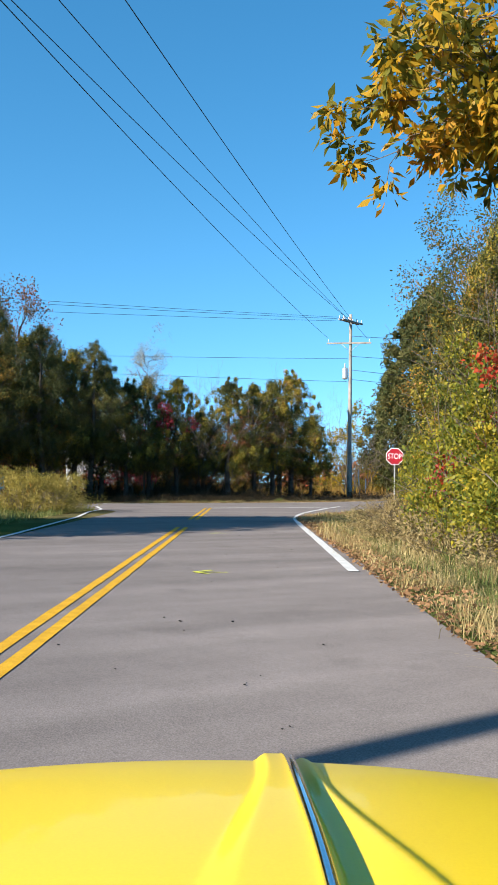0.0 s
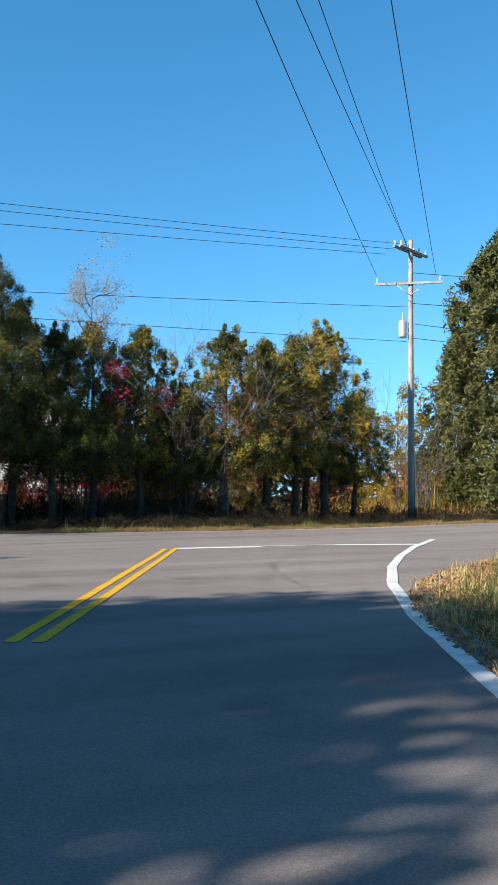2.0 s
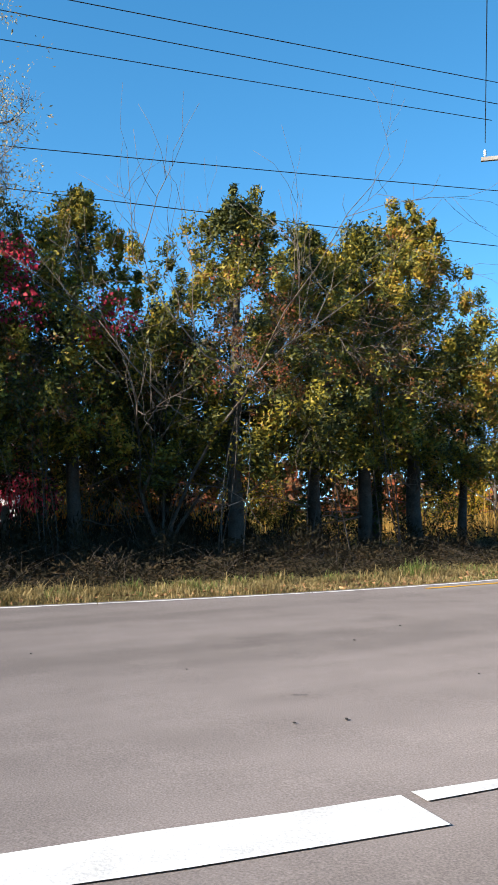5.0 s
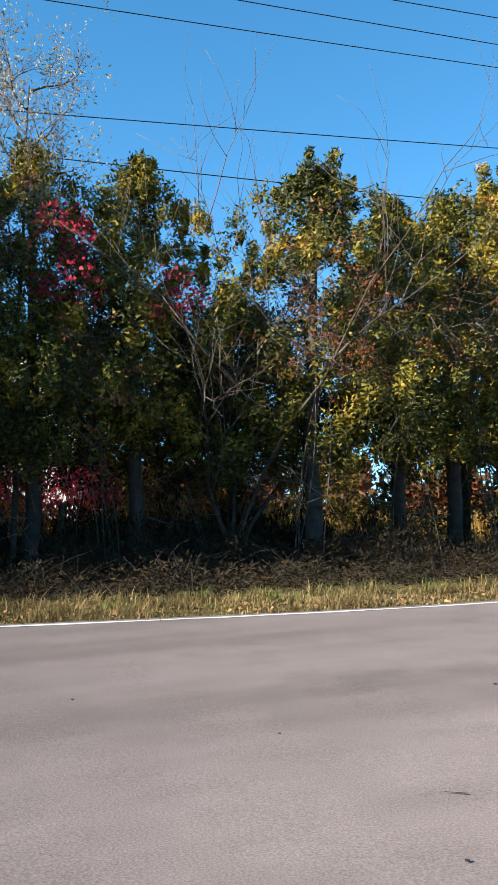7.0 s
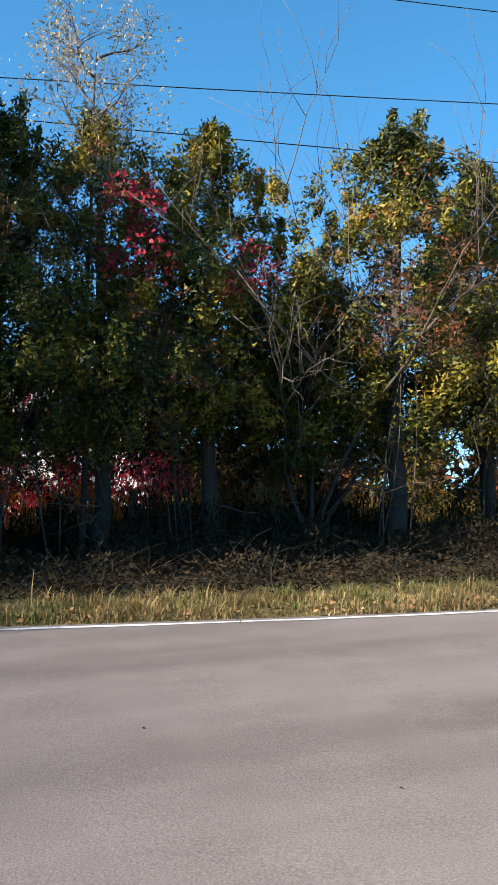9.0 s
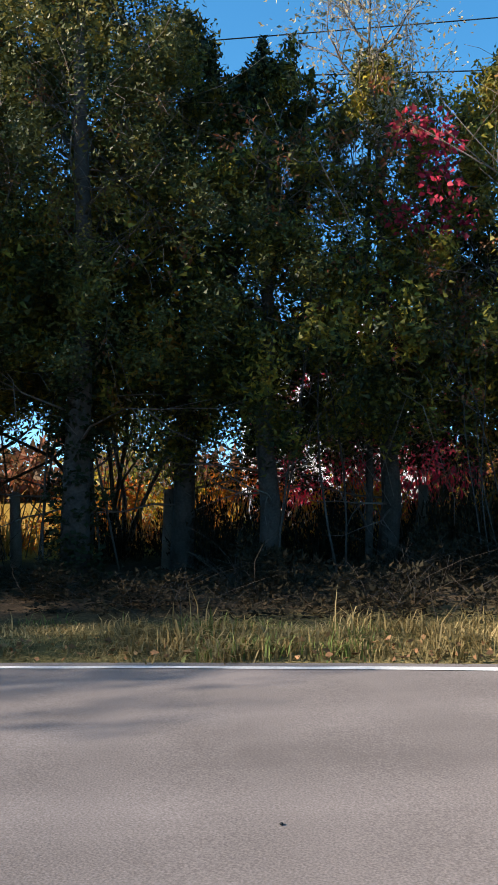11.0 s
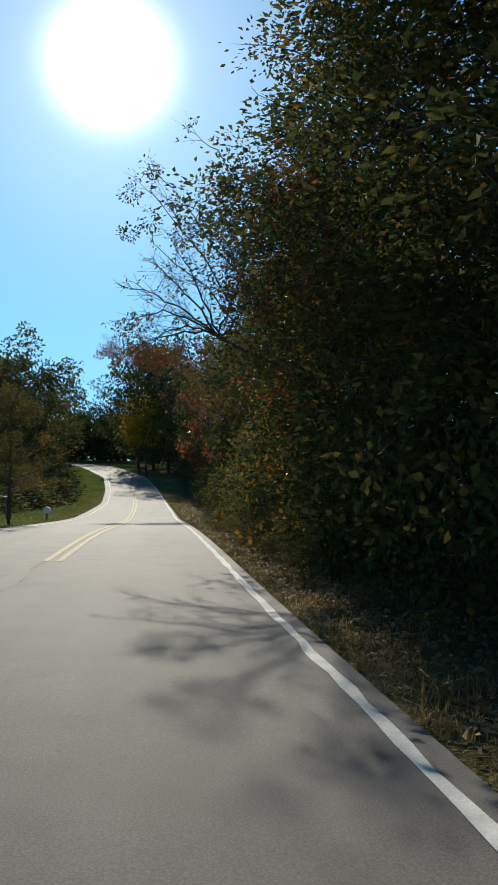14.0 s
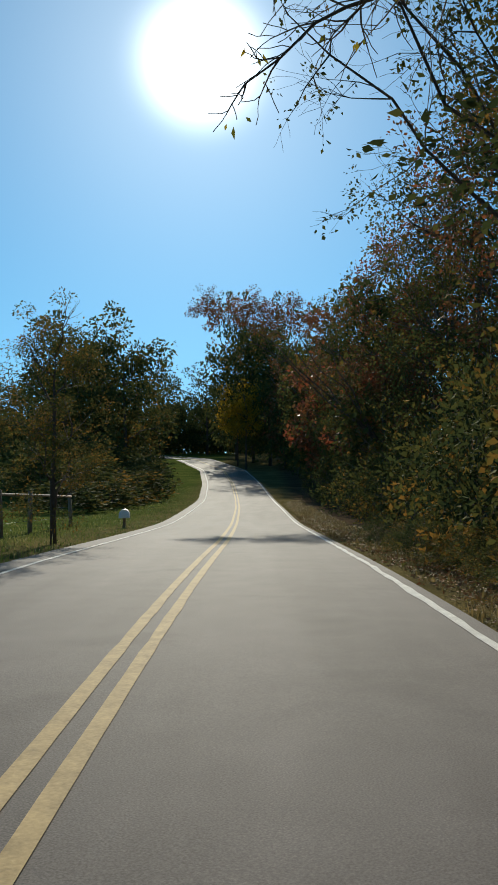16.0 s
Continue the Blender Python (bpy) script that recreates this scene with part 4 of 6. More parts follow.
def shrub(seed, height, radius, lobes, per, material, leaf=(0.09, 0.055), label="", name="shrub", group="hedgerow shrubs", lobe=(0.25, 0.5), foot=0.0):
    rng = np.random.default_rng(seed)
    t = tagged(new(name), label, "shrub", group=group)
    frame_, tips = [], []
    for i in range(9):
        a, r = rng.uniform(0, 2 * np.pi), radius * 0.3 * rng.uniform()
        limbs(rng, (r * math.cos(a), r * math.sin(a), -0.1), (math.cos(a) * 0.5, math.sin(a) * 0.5, 1), height * 0.6 * rng.uniform(0.7, 1.1), 0.016, 1, frame_, tips, 0.08, 0.2, (3, 6), 1)
    woodwork(t, frame_, False)
    a, zc_ = rng.uniform(0, 2 * np.pi, lobes), rng.uniform(0.02, 1, lobes)
    s = np.sqrt(rng.uniform(0.2, 1, lobes)) * (1 - 0.6 * zc_ ** 2.5) * (1 + 0.2 * np.sin(3 * a + seed + 4 * zc_))
    c = np.stack([radius * s * np.cos(a), radius * s * np.sin(a), foot + (height - foot) * zc_ * (0.88 + 0.14 * np.sin(2 * a + seed))], 1)
    foliage(t, "leafage", rng, c, rng.uniform(*lobe, lobes), per, leaf, material, 0.1, 0.1, 0.85, 0.2)
    return t


def brush(seed, width, height, n, material, label):
    """A low tangle of thin dead stems and leaves."""
    rng = np.random.default_rng(seed)
    t = tagged(new("undergrowth"), label, "undergrowth", group="undergrowth")
    lines = []
    for _ in range(n):
        x, y = rng.uniform(-width, width), rng.uniform(-0.8, 0.8)
        h = height * rng.uniform(0.4, 1.7) * (0.75 + 0.5 * math.sin(2.3 * x + seed))
        lean = rng.normal(size=2) * 0.35
        s = np.linspace(0, 1, 5)
        bend = rng.normal(size=2) * 0.35
        lines.append((np.stack([x + lean[0] * s * h + bend[0] * s * s, y + lean[1] * s * h + bend[1] * s * s, s * h - 0.05 - 0.3 * s ** 3 * h * rng.uniform()], 1), np.linspace(0.006, 0.002, 5)))
    tagged(part("stemwork", tubes("stemwork", lines, weed_stem, 3), t), kind="stuff")
    m = 60
    c = np.stack([rng.uniform(-width, width, m), rng.uniform(-0.9, 0.9, m), height * rng.uniform(0.0, 0.75, m)], 1)
    c[:, 2] *= 0.75 + 0.5 * np.sin(2.3 * c[:, 0] + seed)
    foliage(t, "leafage", rng, c, rng.uniform(0.15, 0.32, m), 45, (0.07, 0.035), material, 0.2, fold=-1)
    return t


spin = np.random.default_rng(77)


def plant(base, x, y, scale=1.0, tall=None, turn=None, label=""):
    """A copy of a plant on the ground at x, y."""
    ob = copy_thing(base, pose(*on_ground(x, y), 0, 0, spin.uniform(0, 360) if turn is None else turn))
    ob.scale = (scale, scale, scale if tall is None else tall)
    if label:
        ob["label"] = label
    return ob


def retire(*bases):
    for b in bases:
        for o in (*b.children_recursive, b):
            bpy.data.objects.remove(o)


def ahead(d, s):
    """A place d metres on along the straight of the main road and s to its right."""
    return EYE_X + d * FWD[0] + s * RGT[0], EYE_Y + d * FWD[1] + s * RGT[1]


# the ragged row of cedars across the main road
cedars = [cedar(11, 8.4, 2.1, 270, 170, cedar_leaf, 2.0, (0.084, 0.044)), cedar(12, 8.4, 1.9, 260, 170, cedar_leaf, 2.5, (0.084, 0.044)), cedar(13, 8.4, 2.25, 280, 170, cedar_leaf, 2.1, (0.084, 0.044))]
CEDAR_ROW = [(-1.15, 57.7, 8.2, 0), (0.7, 60.0, 8.2, 1), (1.85, 60.7, 8.4, 2), (3.25, 61.6, 9.2, 0), (-4.4, 56.9, 8.2, 1), (-6.1, 56.2, 8.1, 2), (-7.3, 54.6, 7.7, 0),
             (-8.9, 54.9, 8.8, 1), (-10.5, 54.6, 9.6, 2), (-11.7, 53.3, 9.4, 0), (-13.2, 53.4, 10.4, 1), (-14.8, 51.6, 10.0, 2), (-16.2, 52.0, 10.7, 0), (-2.8, 58.9, 6.0, 2), (4.65, 62.9, 6.0, 1), (2.4, 63.4, 7.2, 1)]
for x, y, h, k in CEDAR_ROW:
    plant(cedars[k], x, y, h / 8.4 * (1.16 if x > -3 else 1.06), h / 8.4 * 0.95)
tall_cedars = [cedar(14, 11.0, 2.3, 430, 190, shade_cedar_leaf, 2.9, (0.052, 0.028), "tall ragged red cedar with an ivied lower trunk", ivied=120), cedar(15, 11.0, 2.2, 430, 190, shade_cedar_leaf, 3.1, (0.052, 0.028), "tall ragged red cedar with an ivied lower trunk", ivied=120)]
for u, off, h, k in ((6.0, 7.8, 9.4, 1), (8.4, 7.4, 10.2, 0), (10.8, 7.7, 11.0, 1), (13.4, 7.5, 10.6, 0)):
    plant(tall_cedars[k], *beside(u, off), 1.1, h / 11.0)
retire(*tall_cedars)
giant = cedar(21, 18.0, 5.0, 760, 190, conifer_leaf, 0.6, (0.25, 0.1), "tall dense dark green cedar behind the pole", 0, ragged=0.3, fat=0.85)
placed(giant, pose(*on_ground(15.8, 76), 0, 0, 40)).scale = (1.15, 1.15, 1.0)
plant(giant, 22, 71, 0.9, 0.95)

thin_tree = broadleaf(31, 10.4, 1.7, 5.4, 190, 22, pale_leaf, (0.07, 0.03), 4, "slender tree with sparse pale autumn leaves and red creeper", trunk_r=0.06, lobe=(0.25, 0.45))
placed(thin_tree, pose(*on_ground(-6.3, 55.9), 0, 0, 0))
rng_red = np.random.default_rng(5)
foliage(thin_tree, "creeper", rng_red, np.stack([1.3 + rng_red.normal(size=11) * 0.25, -1.1 + rng_red.normal(size=11) * 0.3, rng_red.uniform(4.6, 6.0, 11)], 1), np.full(11, 0.28), 44, (0.08, 0.055), red_leaf, 0.0, 0.3)["label"] = "red creeper leaves"
rng_red = np.random.default_rng(6)
foliage(thin_tree, "creeper", rng_red, np.stack([2.5 + rng_red.normal(size=8) * 0.4, -0.3 + rng_red.normal(size=8) * 0.3, rng_red.uniform(4.3, 5.2, 8)], 1), np.full(8, 0.28), 30, (0.08, 0.055), red_leaf, 0.0, 0.3)["label"] = "red creeper leaves"
def bare_tree(seed):
    """Several thin grey stems from one foot, forking into fine upright twigs."""
    rng = np.random.default_rng(seed)
    t = tagged(new("deciduous_tree"), "bare grey leafless tree among cedars", "tree", group="roadside trees")
    frame_, tips = [], []
    for i, (a, lean, length) in enumerate(((0.2, 0.32, 5.6), (2.9, 0.3, 5.4), (4.4, 0.15, 5.9), (1.6, 0.5, 4.2), (3.3, 0.6, 3.6))):
        limbs(rng, (0.05 * math.cos(a), 0.05 * math.sin(a), -0.1), (lean * math.cos(a), lean * math.sin(a), 1), length * 0.86, 0.042, 3, frame_, tips, 0.12, 0.2, (3, 5))
    woodwork(t, frame_)
    return t


bare = bare_tree(32)
placed(bare, pose(*on_ground(-2.6, 57.3), 0, 0, 30))
plant(bare, 9.8, 74, 1.0)
plant(bare, 8.2, 71, 0.8)
plant(bare, -12.8, 54, 0.9)
far_bush = shrub(57, 3.4, 1.8, 50, 80, gold_green_leaf, (0.12, 0.07), "yellow-green bush beyond the pole", group="field bushes", lobe=(0.35, 0.7))
for x, y, s, h in ((10.4, 75, 0.8, 0.8), (7.4, 79, 0.9, 0.6), (-6.5, 66, 1.0, 0.7), (-11, 66, 0.8, 1.2), (-14.5, 62, 0.9, 1.1), (-1, 72, 0.9, 0.7)):
    plant(far_bush, x, y, s, h)

gold_slim = broadleaf(50, 7.6, 1.7, 0.8, 70, 70, gold_green_leaf, (0.13, 0.08), 2, "slim yellow-green tree beyond the pole", trunk_r=0.09, lobe=(0.3, 0.6), apart=False)
placed(gold_slim, pose(*on_ground(8.6, 75.5)))
# the pollarded tree: a thick ivied trunk, two stubs and a fan of upright shoots
def pollard(x, y):
    rng = np.random.default_rng(91)
    t = placed(tagged(new("pollard_tree"), "thick ivied trunk with upright shoots and yellow leaves", "tree"), pose(*on_ground(x, y)))
    part("trunk", tubes("trunk", [(np.array([(0, 0, -0.2), (0.02, 0.02, 1.2), (0, 0.05, 2.6), (0.03, 0.05, 3.5)]), [0.42, 0.36, 0.34, 0.3])], bark, 12), t)
    heads = [np.array([0.9, 0.8, 4.3]), np.array([-0.05, 0.1, 4.7]), np.array([-1.6, -1.5, 5.5]), np.array([-0.6, -0.4, 5.0])]
    for h in heads:
        part("limb", tubes("limb", [(np.array([(0, 0.05, 3.1), h * [0.5, 0.5, 0] + [0, 0, 3.6], h]), [0.24, 0.2, 0.15])], bark, 9), t)
    frame_, tips = [], []
    for i in range(46):
        h = heads[i % 4] + rng.normal(size=3) * 0.08
        a = rng.uniform(0, 2 * np.pi)
        k = rng.uniform(0.1, 0.75)
        limbs(rng, h, (math.cos(a) * k, math.sin(a) * k, 1), rng.uniform(1.6, 3.0), 0.018, 1, frame_, tips, 0.1, 0.1, (2, 5), 1)
    woodwork(t, frame_, False)
    tips = np.array(tips)
    foliage(t, "crown", rng, tips[rng.integers(0, len(tips), 260)] - [0, 0, 0.3], rng.uniform(0.2, 0.5, 260), 22, (0.1, 0.075), gold_leaf, 0.0, 0.35, 0.8, 0.1)
    turn_ = rng.uniform(0, 2 * np.pi, 230)
    c = np.stack([0.32 * np.cos(turn_), 0.32 * np.sin(turn_), rng.uniform(0.0, 3.7, 230)], 1)
    for h in heads:
        f = rng.uniform(0.0, 1.02, (120, 1))
        c = np.concatenate([c, np.array([0, 0.05, 3.0]) * (1 - f) + h * f + unit(rng.normal(size=(120, 3))) * 0.26])
    foliage(t, "ivy", rng, c, rng.uniform(0.14, 0.26, len(c)), 26, (0.085, 0.065), dark_leaf, 0.0, 0.3)["label"] = "dark ivy on the trunk"
    return t


pollard(-17.05, 46.3)

leafys = [broadleaf(41, 11.5, 3.3, 1.6, 130, 120, dull_leaf, (0.1, 0.06), 3, "dense dark green deciduous tree in autumn", trunk_r=0.17),
          broadleaf(42, 11.5, 3.0, 1.2, 130, 120, dull_leaf, (0.1, 0.06), 3, "dense dark green deciduous tree in autumn", trunk_r=0.15)]
shade_tree = broadleaf(48, 11.5, 3.3, 1.6, 130, 34, dull_leaf, (0.26, 0.16), 2, "dark green tree beside the lane", trunk_r=0.17, apart=False)
rusty = broadleaf(43, 11.5, 2.9, 2.0, 110, 90, rust_leaf, (0.13, 0.07), 3, "rust-brown deciduous tree thinning in autumn", trunk_r=0.15)
hill_trees = [broadleaf(44, 11.5, 4.0, 1.2, 90, 60, dull_leaf, (0.3, 0.18), 2, "tall dark green tree on the hill", trunk_r=0.2, lobe=(0.7, 1.4), apart=False, group="hill trees"),
              broadleaf(45, 11.5, 3.6, 2.0, 80, 50, rust_leaf, (0.3, 0.18), 2, "tall rust-brown tree on the hill", trunk_r=0.2, lobe=(0.6, 1.2), apart=False, group="hill trees")]
gold_far = broadleaf(46, 8.0, 3.0, 4.0, 60, 50, gold_leaf, (0.22, 0.15), 2, "yellow autumn tree by the bend", trunk_r=0.14, lobe=(0.5, 1.0), apart=False, group="hill trees")
gold_big = broadleaf(47, 11.5, 3.2, 2.2, 110, 90, gold_green_leaf, (0.12, 0.085), 3, "yellow and green autumn tree at the wood's edge", trunk_r=0.13)
hedge = [shrub(51, 3.4, 1.6, 90, 130, hedge_leaf, (0.08, 0.05), "yellow-green leafy hedgerow shrub"), shrub(52, 3.4, 1.5, 90, 130, hedge_leaf, (0.08, 0.05), "yellow-green leafy hedgerow shrub")]
far_shrub = shrub(59, 3.2, 1.7, 90, 16, dull_leaf, (0.24, 0.14), "dark green bush on the far slope", group="slope bushes", lobe=(0.3, 0.55))
thicket = shrub(58, 5.2, 1.7, 95, 38, dark_leaf, (0.11, 0.056), "thicket of saplings and vines beneath cedars, leaves darkened for shade", "thicket", "understorey thickets", (0.22, 0.45), 2.3)
dark_shrub = shrub(53, 3.2, 1.7, 95, 50, dull_leaf, (0.09, 0.055), "dark green leafy roadside shrub", group="roadside shrubs")
red_shrub = shrub(54, 2.6, 0.9, 26, 60, red_leaf, (0.12, 0.08), "red-leaved autumn shrub in the hedge", group="red shrubs")
# real dead weeds, but their leaf colour carries the bank's shade
tangles = [brush(61, 1.6, 0.62, 80, shade_brush_leaf, "tangle of dead stems and weeds, leaves darkened for tree shade"), brush(62, 1.6, 0.58, 80, shade_brush_leaf, "tangle of dead stems and weeds, leaves darkened for tree shade")]

# right-hand hedge along the side road
for i, (x, y, s) in enumerate([(5.4, 15, 1.0), (5.4, 18, 1.0), (5.6, 21, 1.05), (6.1, 24, 1.1), (6.8, 27, 1.1), (7.6, 30, 1.05), (8.3, 33, 0.95), (9.4, 36.2, 0.95), (10.2, 39.0, 0.85), (11.0, 42, 0.8)]):
    plant(hedge[i % 2], x, y, s, s * (1.0 + 0.15 * (i % 3)))
for i, (x, y, h) in enumerate([(8.2, 16, 7.5), (8.4, 22, 8.5), (8.9, 27, 8.0), (9.6, 32, 8.5), (10.2, 37, 7.5), (11.8, 42, 8.0), (12, 20, 9), (12.5, 30, 10)]):
    plant((leafys[0], leafys[1], bare, cedars[1])[i % 4], x, y, 0.72, h / 11.5)
for base, x, y, s, h in ((leafys[0], 9.1, 34.0, 1.0, 1.0), (gold_big, 9.6, 36.8, 0.8, 0.75), (cedars[1], 9.2, 30.5, 1.0, 1.3), (leafys[1], 11.2, 34.0, 1.0, 1.2)):
    plant(base, x, y, s, h)
for x, y, s, h in ((7.6, 25, 1.0, 1.1), (8.2, 30.5, 1.0, 1.1), (7.2, 20.5, 0.8, 0.9)):
    plant(cedars[0], x, y, s, h)
for x, y, s in ((5.3, 22.6, 0.8), (6.4, 19, 1.4)):
    plant(red_shrub, x, y, s)
for x, y in ((-9.6, 62.4), (-7.8, 63.2)):
    plant(red_shrub, x, y, 1.4, 1.9, label="tall red-leaved shrub before the white shed")


def hedge_creeper(x, y, top, spread, seed):
    """Red creeper that climbs the hedge's face and hangs there in a loose patch."""
    rng = np.random.default_rng(seed)
    t = placed(tagged(new("vine"), "red autumn creeper climbing the roadside hedge", "vine", group="red creepers"), pose(*on_ground(x, y)))
    k = np.linspace(0, 1, 7)
    lines = [(np.stack([0.5 + rng.normal() * 0.1 - 0.5 * k + 0.06 * np.sin(5 * k + i), rng.normal() * spread * 0.5 + 0.1 * np.sin(4 * k), top * k], 1), np.linspace(0.008, 0.003, 7)) for i in range(5)]
    tagged(part("stemwork", tubes("stemwork", lines, bark, 4), t), kind="stuff")
    c = np.stack([rng.normal(size=9) * 0.12, rng.normal(size=9) * spread, top - np.abs(rng.normal(size=9)) * 0.3], 1)
    foliage(t, "leafage", rng, c, rng.uniform(0.12, 0.2, 9), 16, (0.1, 0.07), scarlet_leaf, 0.0, 0.4)
    return t


for x, y, top, spread in ((4.7, 20.6, 2.0, 0.25), (4.6, 16.6, 3.9, 0.2)):
    hedge_creeper(x, y, top, spread, int(y * 10))
dead_weeds = [brush(63, 1.0, 0.75, 90, scrub_tan, "brown dead weeds standing in the verge"), brush(64, 1.0, 0.7, 90, scrub_tan, "brown dead weeds standing in the verge")]
for i, (x, y, h) in enumerate(((4.3, 13.5, 0.8), (4.0, 16.2, 1.0), (4.2, 19.0, 0.9), (4.5, 22.0, 1.1), (4.7, 25.0, 1.0), (5.3, 28.0, 1.2), (5.9, 31.0, 1.1), (6.4, 34.0, 1.2), (7.4, 37.5, 1.0), (5.2, 32.6, 0.7), (6.0, 36.0, 0.8), (3.7, 21.0, 0.6), (4.0, 25.8, 0.6))):
    plant(dead_weeds[i % 2], x, y, 1.0, h, 80 + spin.uniform(-20, 20))
retire(*dead_weeds)
for base, x, y, s_, h in ((leafys[0], 6.9, 24.0, 0.62, 0.68), (leafys[1], 7.4, 20.6, 0.6, 0.6)):
    plant(base, x, y, s_, h, label="dark green tree with vines over the hedge")
plant(bare, 6.6, 19.6, 0.75, label="bare twiggy tree over the hedge")
plant(hedge[1], 6.7, 33.4, 0.75, 0.95)
for x, y, s_, h in ((7.5, 38.4, 0.42, 0.62), (8.3, 37.2, 0.5, 0.7), (5.9, 26.0, 0.7, 0.6)):
    plant(hedge[0], x, y, s_, h)
# the oak whose bough hangs over the side road
def oak_with_bough(x, y):
    rng = np.random.default_rng(71)
    t = placed(tagged(new("oak_tree"), "golden brown oak with a leafy bough over the road", "tree"), pose(*on_ground(x, y)))
    part("trunk", tubes("trunk", [stem(9.0, 0.26, rng, 0.05)], bark, 12), t)
    frame_, tips = [], []
    goals = [(-4.6, -0.9, 5.35), (-4.5, -0.7, 5.15), (-4.3, -1.0, 5.45), (-4.1, -0.6, 5.05), (-3.8, -1.0, 5.0), (-3.5, -0.9, 4.95), (-3.2, -0.6, 5.0), (-2.9, -0.9, 4.5), (-4.1, -0.8, 5.8), (-4.5, -1.1, 5.6), (-4.6, -0.3, 5.9), (-4.3, -1.3, 6.2), (-3.8, 0.5, 5.6), (-4.0, -0.8, 5.4), (-4.5, 0.4, 6.5), (-3.9, -0.2, 6.9), (-3.3, -0.2, 5.5), (-3.0, 1.0, 5.4), (-3.4, 0.0, 6.2), (-2.8, -1.8, 6.2), (-2.0, 1.3, 6.4), (-2.6, 0.4, 4.9), (-2.3, -0.6, 5.7), (1, 2, 7), (2, -2, 7)]
    for gx_, gy_, gz_ in goals:
        g = np.array([gx_, gy_, gz_])
        s = np.array([0, 0, gz_ * 0.62 + 0.6])
        sag = np.linspace(0, 1, 7)[:, None]
        line = s + (g - s) * sag + np.array([0, 0, 0.9]) * sag * (1 - sag) + rng.normal(size=(7, 3)) * 0.05
        part("limb", tubes("limb", [(line, np.linspace(0.07, 0.012, 7))], bark, 6), t)
        for f in (0.5, 0.62, 0.74, 0.84, 0.92, 1.0):
            q = line[min(6, int(f * 6))]
            limbs(rng, q, unit(g - s) + rng.normal(size=3) * 0.6, rng.uniform(0.5, 0.9), 0.011, 1, frame_, tips, -0.05, 0.25, (2, 4), 1)
    woodwork(t, frame_, False)
    tips = np.array(tips)
    foliage(t, "crown", rng, tips, rng.uniform(0.1, 0.19, len(tips)), 15, (0.145, 0.062), oak_leaf, 0.0, 0.5, 0.9, 0.1)
    return t


oak_with_bough(6.6, 10.0)


def overhang(x, y, height, reaches, seed, n_leaves, material, label, arch=0.8, fine=1.0, clumps_=0):
    """A tree at the road's edge whose thin, nearly bare limbs reach out over the lane."""
    rng = np.random.default_rng(seed)
    base = np.array(on_ground(x, y))
    t = placed(tagged(new("deciduous_tree"), label, "tree", group="roadside trees"), pose(*base))
    part("trunk", tubes("trunk", [stem(height, 0.17, rng, 0.05)], bark, 10), t)
    frame_, tips = [], []
    for rise, *goal in reaches:
        g, s0 = np.array(goal) - base, np.array([0, 0, rise * 0.55])
        k = np.linspace(0, 1, 8)[:, None]
        line = s0 + (g - s0) * k + np.array([0, 0, arch]) * k * (1 - k) + rng.normal(size=(8, 3)) * 0.13 * np.sin(np.pi * k)
        part("limb", tubes("limb", [(line, np.linspace(0.05, 0.009, 8))], bark, 6), t)
        for f in (0.4, 0.5, 0.58, 0.66, 0.74, 0.82, 0.9, 0.96, 1.0):
            q = line[min(7, int(f * 7))]
            limbs(rng, q, unit(g - s0) * 0.8 + rng.normal(size=3) * 0.55, rng.uniform(0.7, 1.5) * (1.25 - 0.6 * f) * fine, 0.016 * fine, 2, frame_, tips, 0.04, 0.22, (2, 4), 1)
    woodwork(t, frame_, False)
    tips = np.array(tips)
    pick = tips[rng.integers(0, len(tips), n_leaves // 5)]
    foliage(t, "crown", rng, pick, np.full(len(pick), 0.12), 5, (0.075, 0.045), material, 0.0, 0.4)
    top = np.array([0, 0, height - 0.6]) + rng.normal(size=(46, 3)) * [1.1, 1.1, 0.75]
    foliage(t, "crown", rng, top, rng.uniform(0.3, 0.6, 46), 90, (0.085, 0.048), material, 0.0, 0.3)
    if clumps_:
        ends = np.array([np.array(goal) - base for _, *goal in reaches])
        c = ends[rng.integers(0, len(ends), clumps_)] + rng.normal(size=(clumps_, 3)) * [0.8, 0.8, 0.35]
        foliage(t, "crown", rng, c, rng.uniform(0.25, 0.5, clumps_), 110, (0.085, 0.045), material, 0.0, 0.4)
    return t


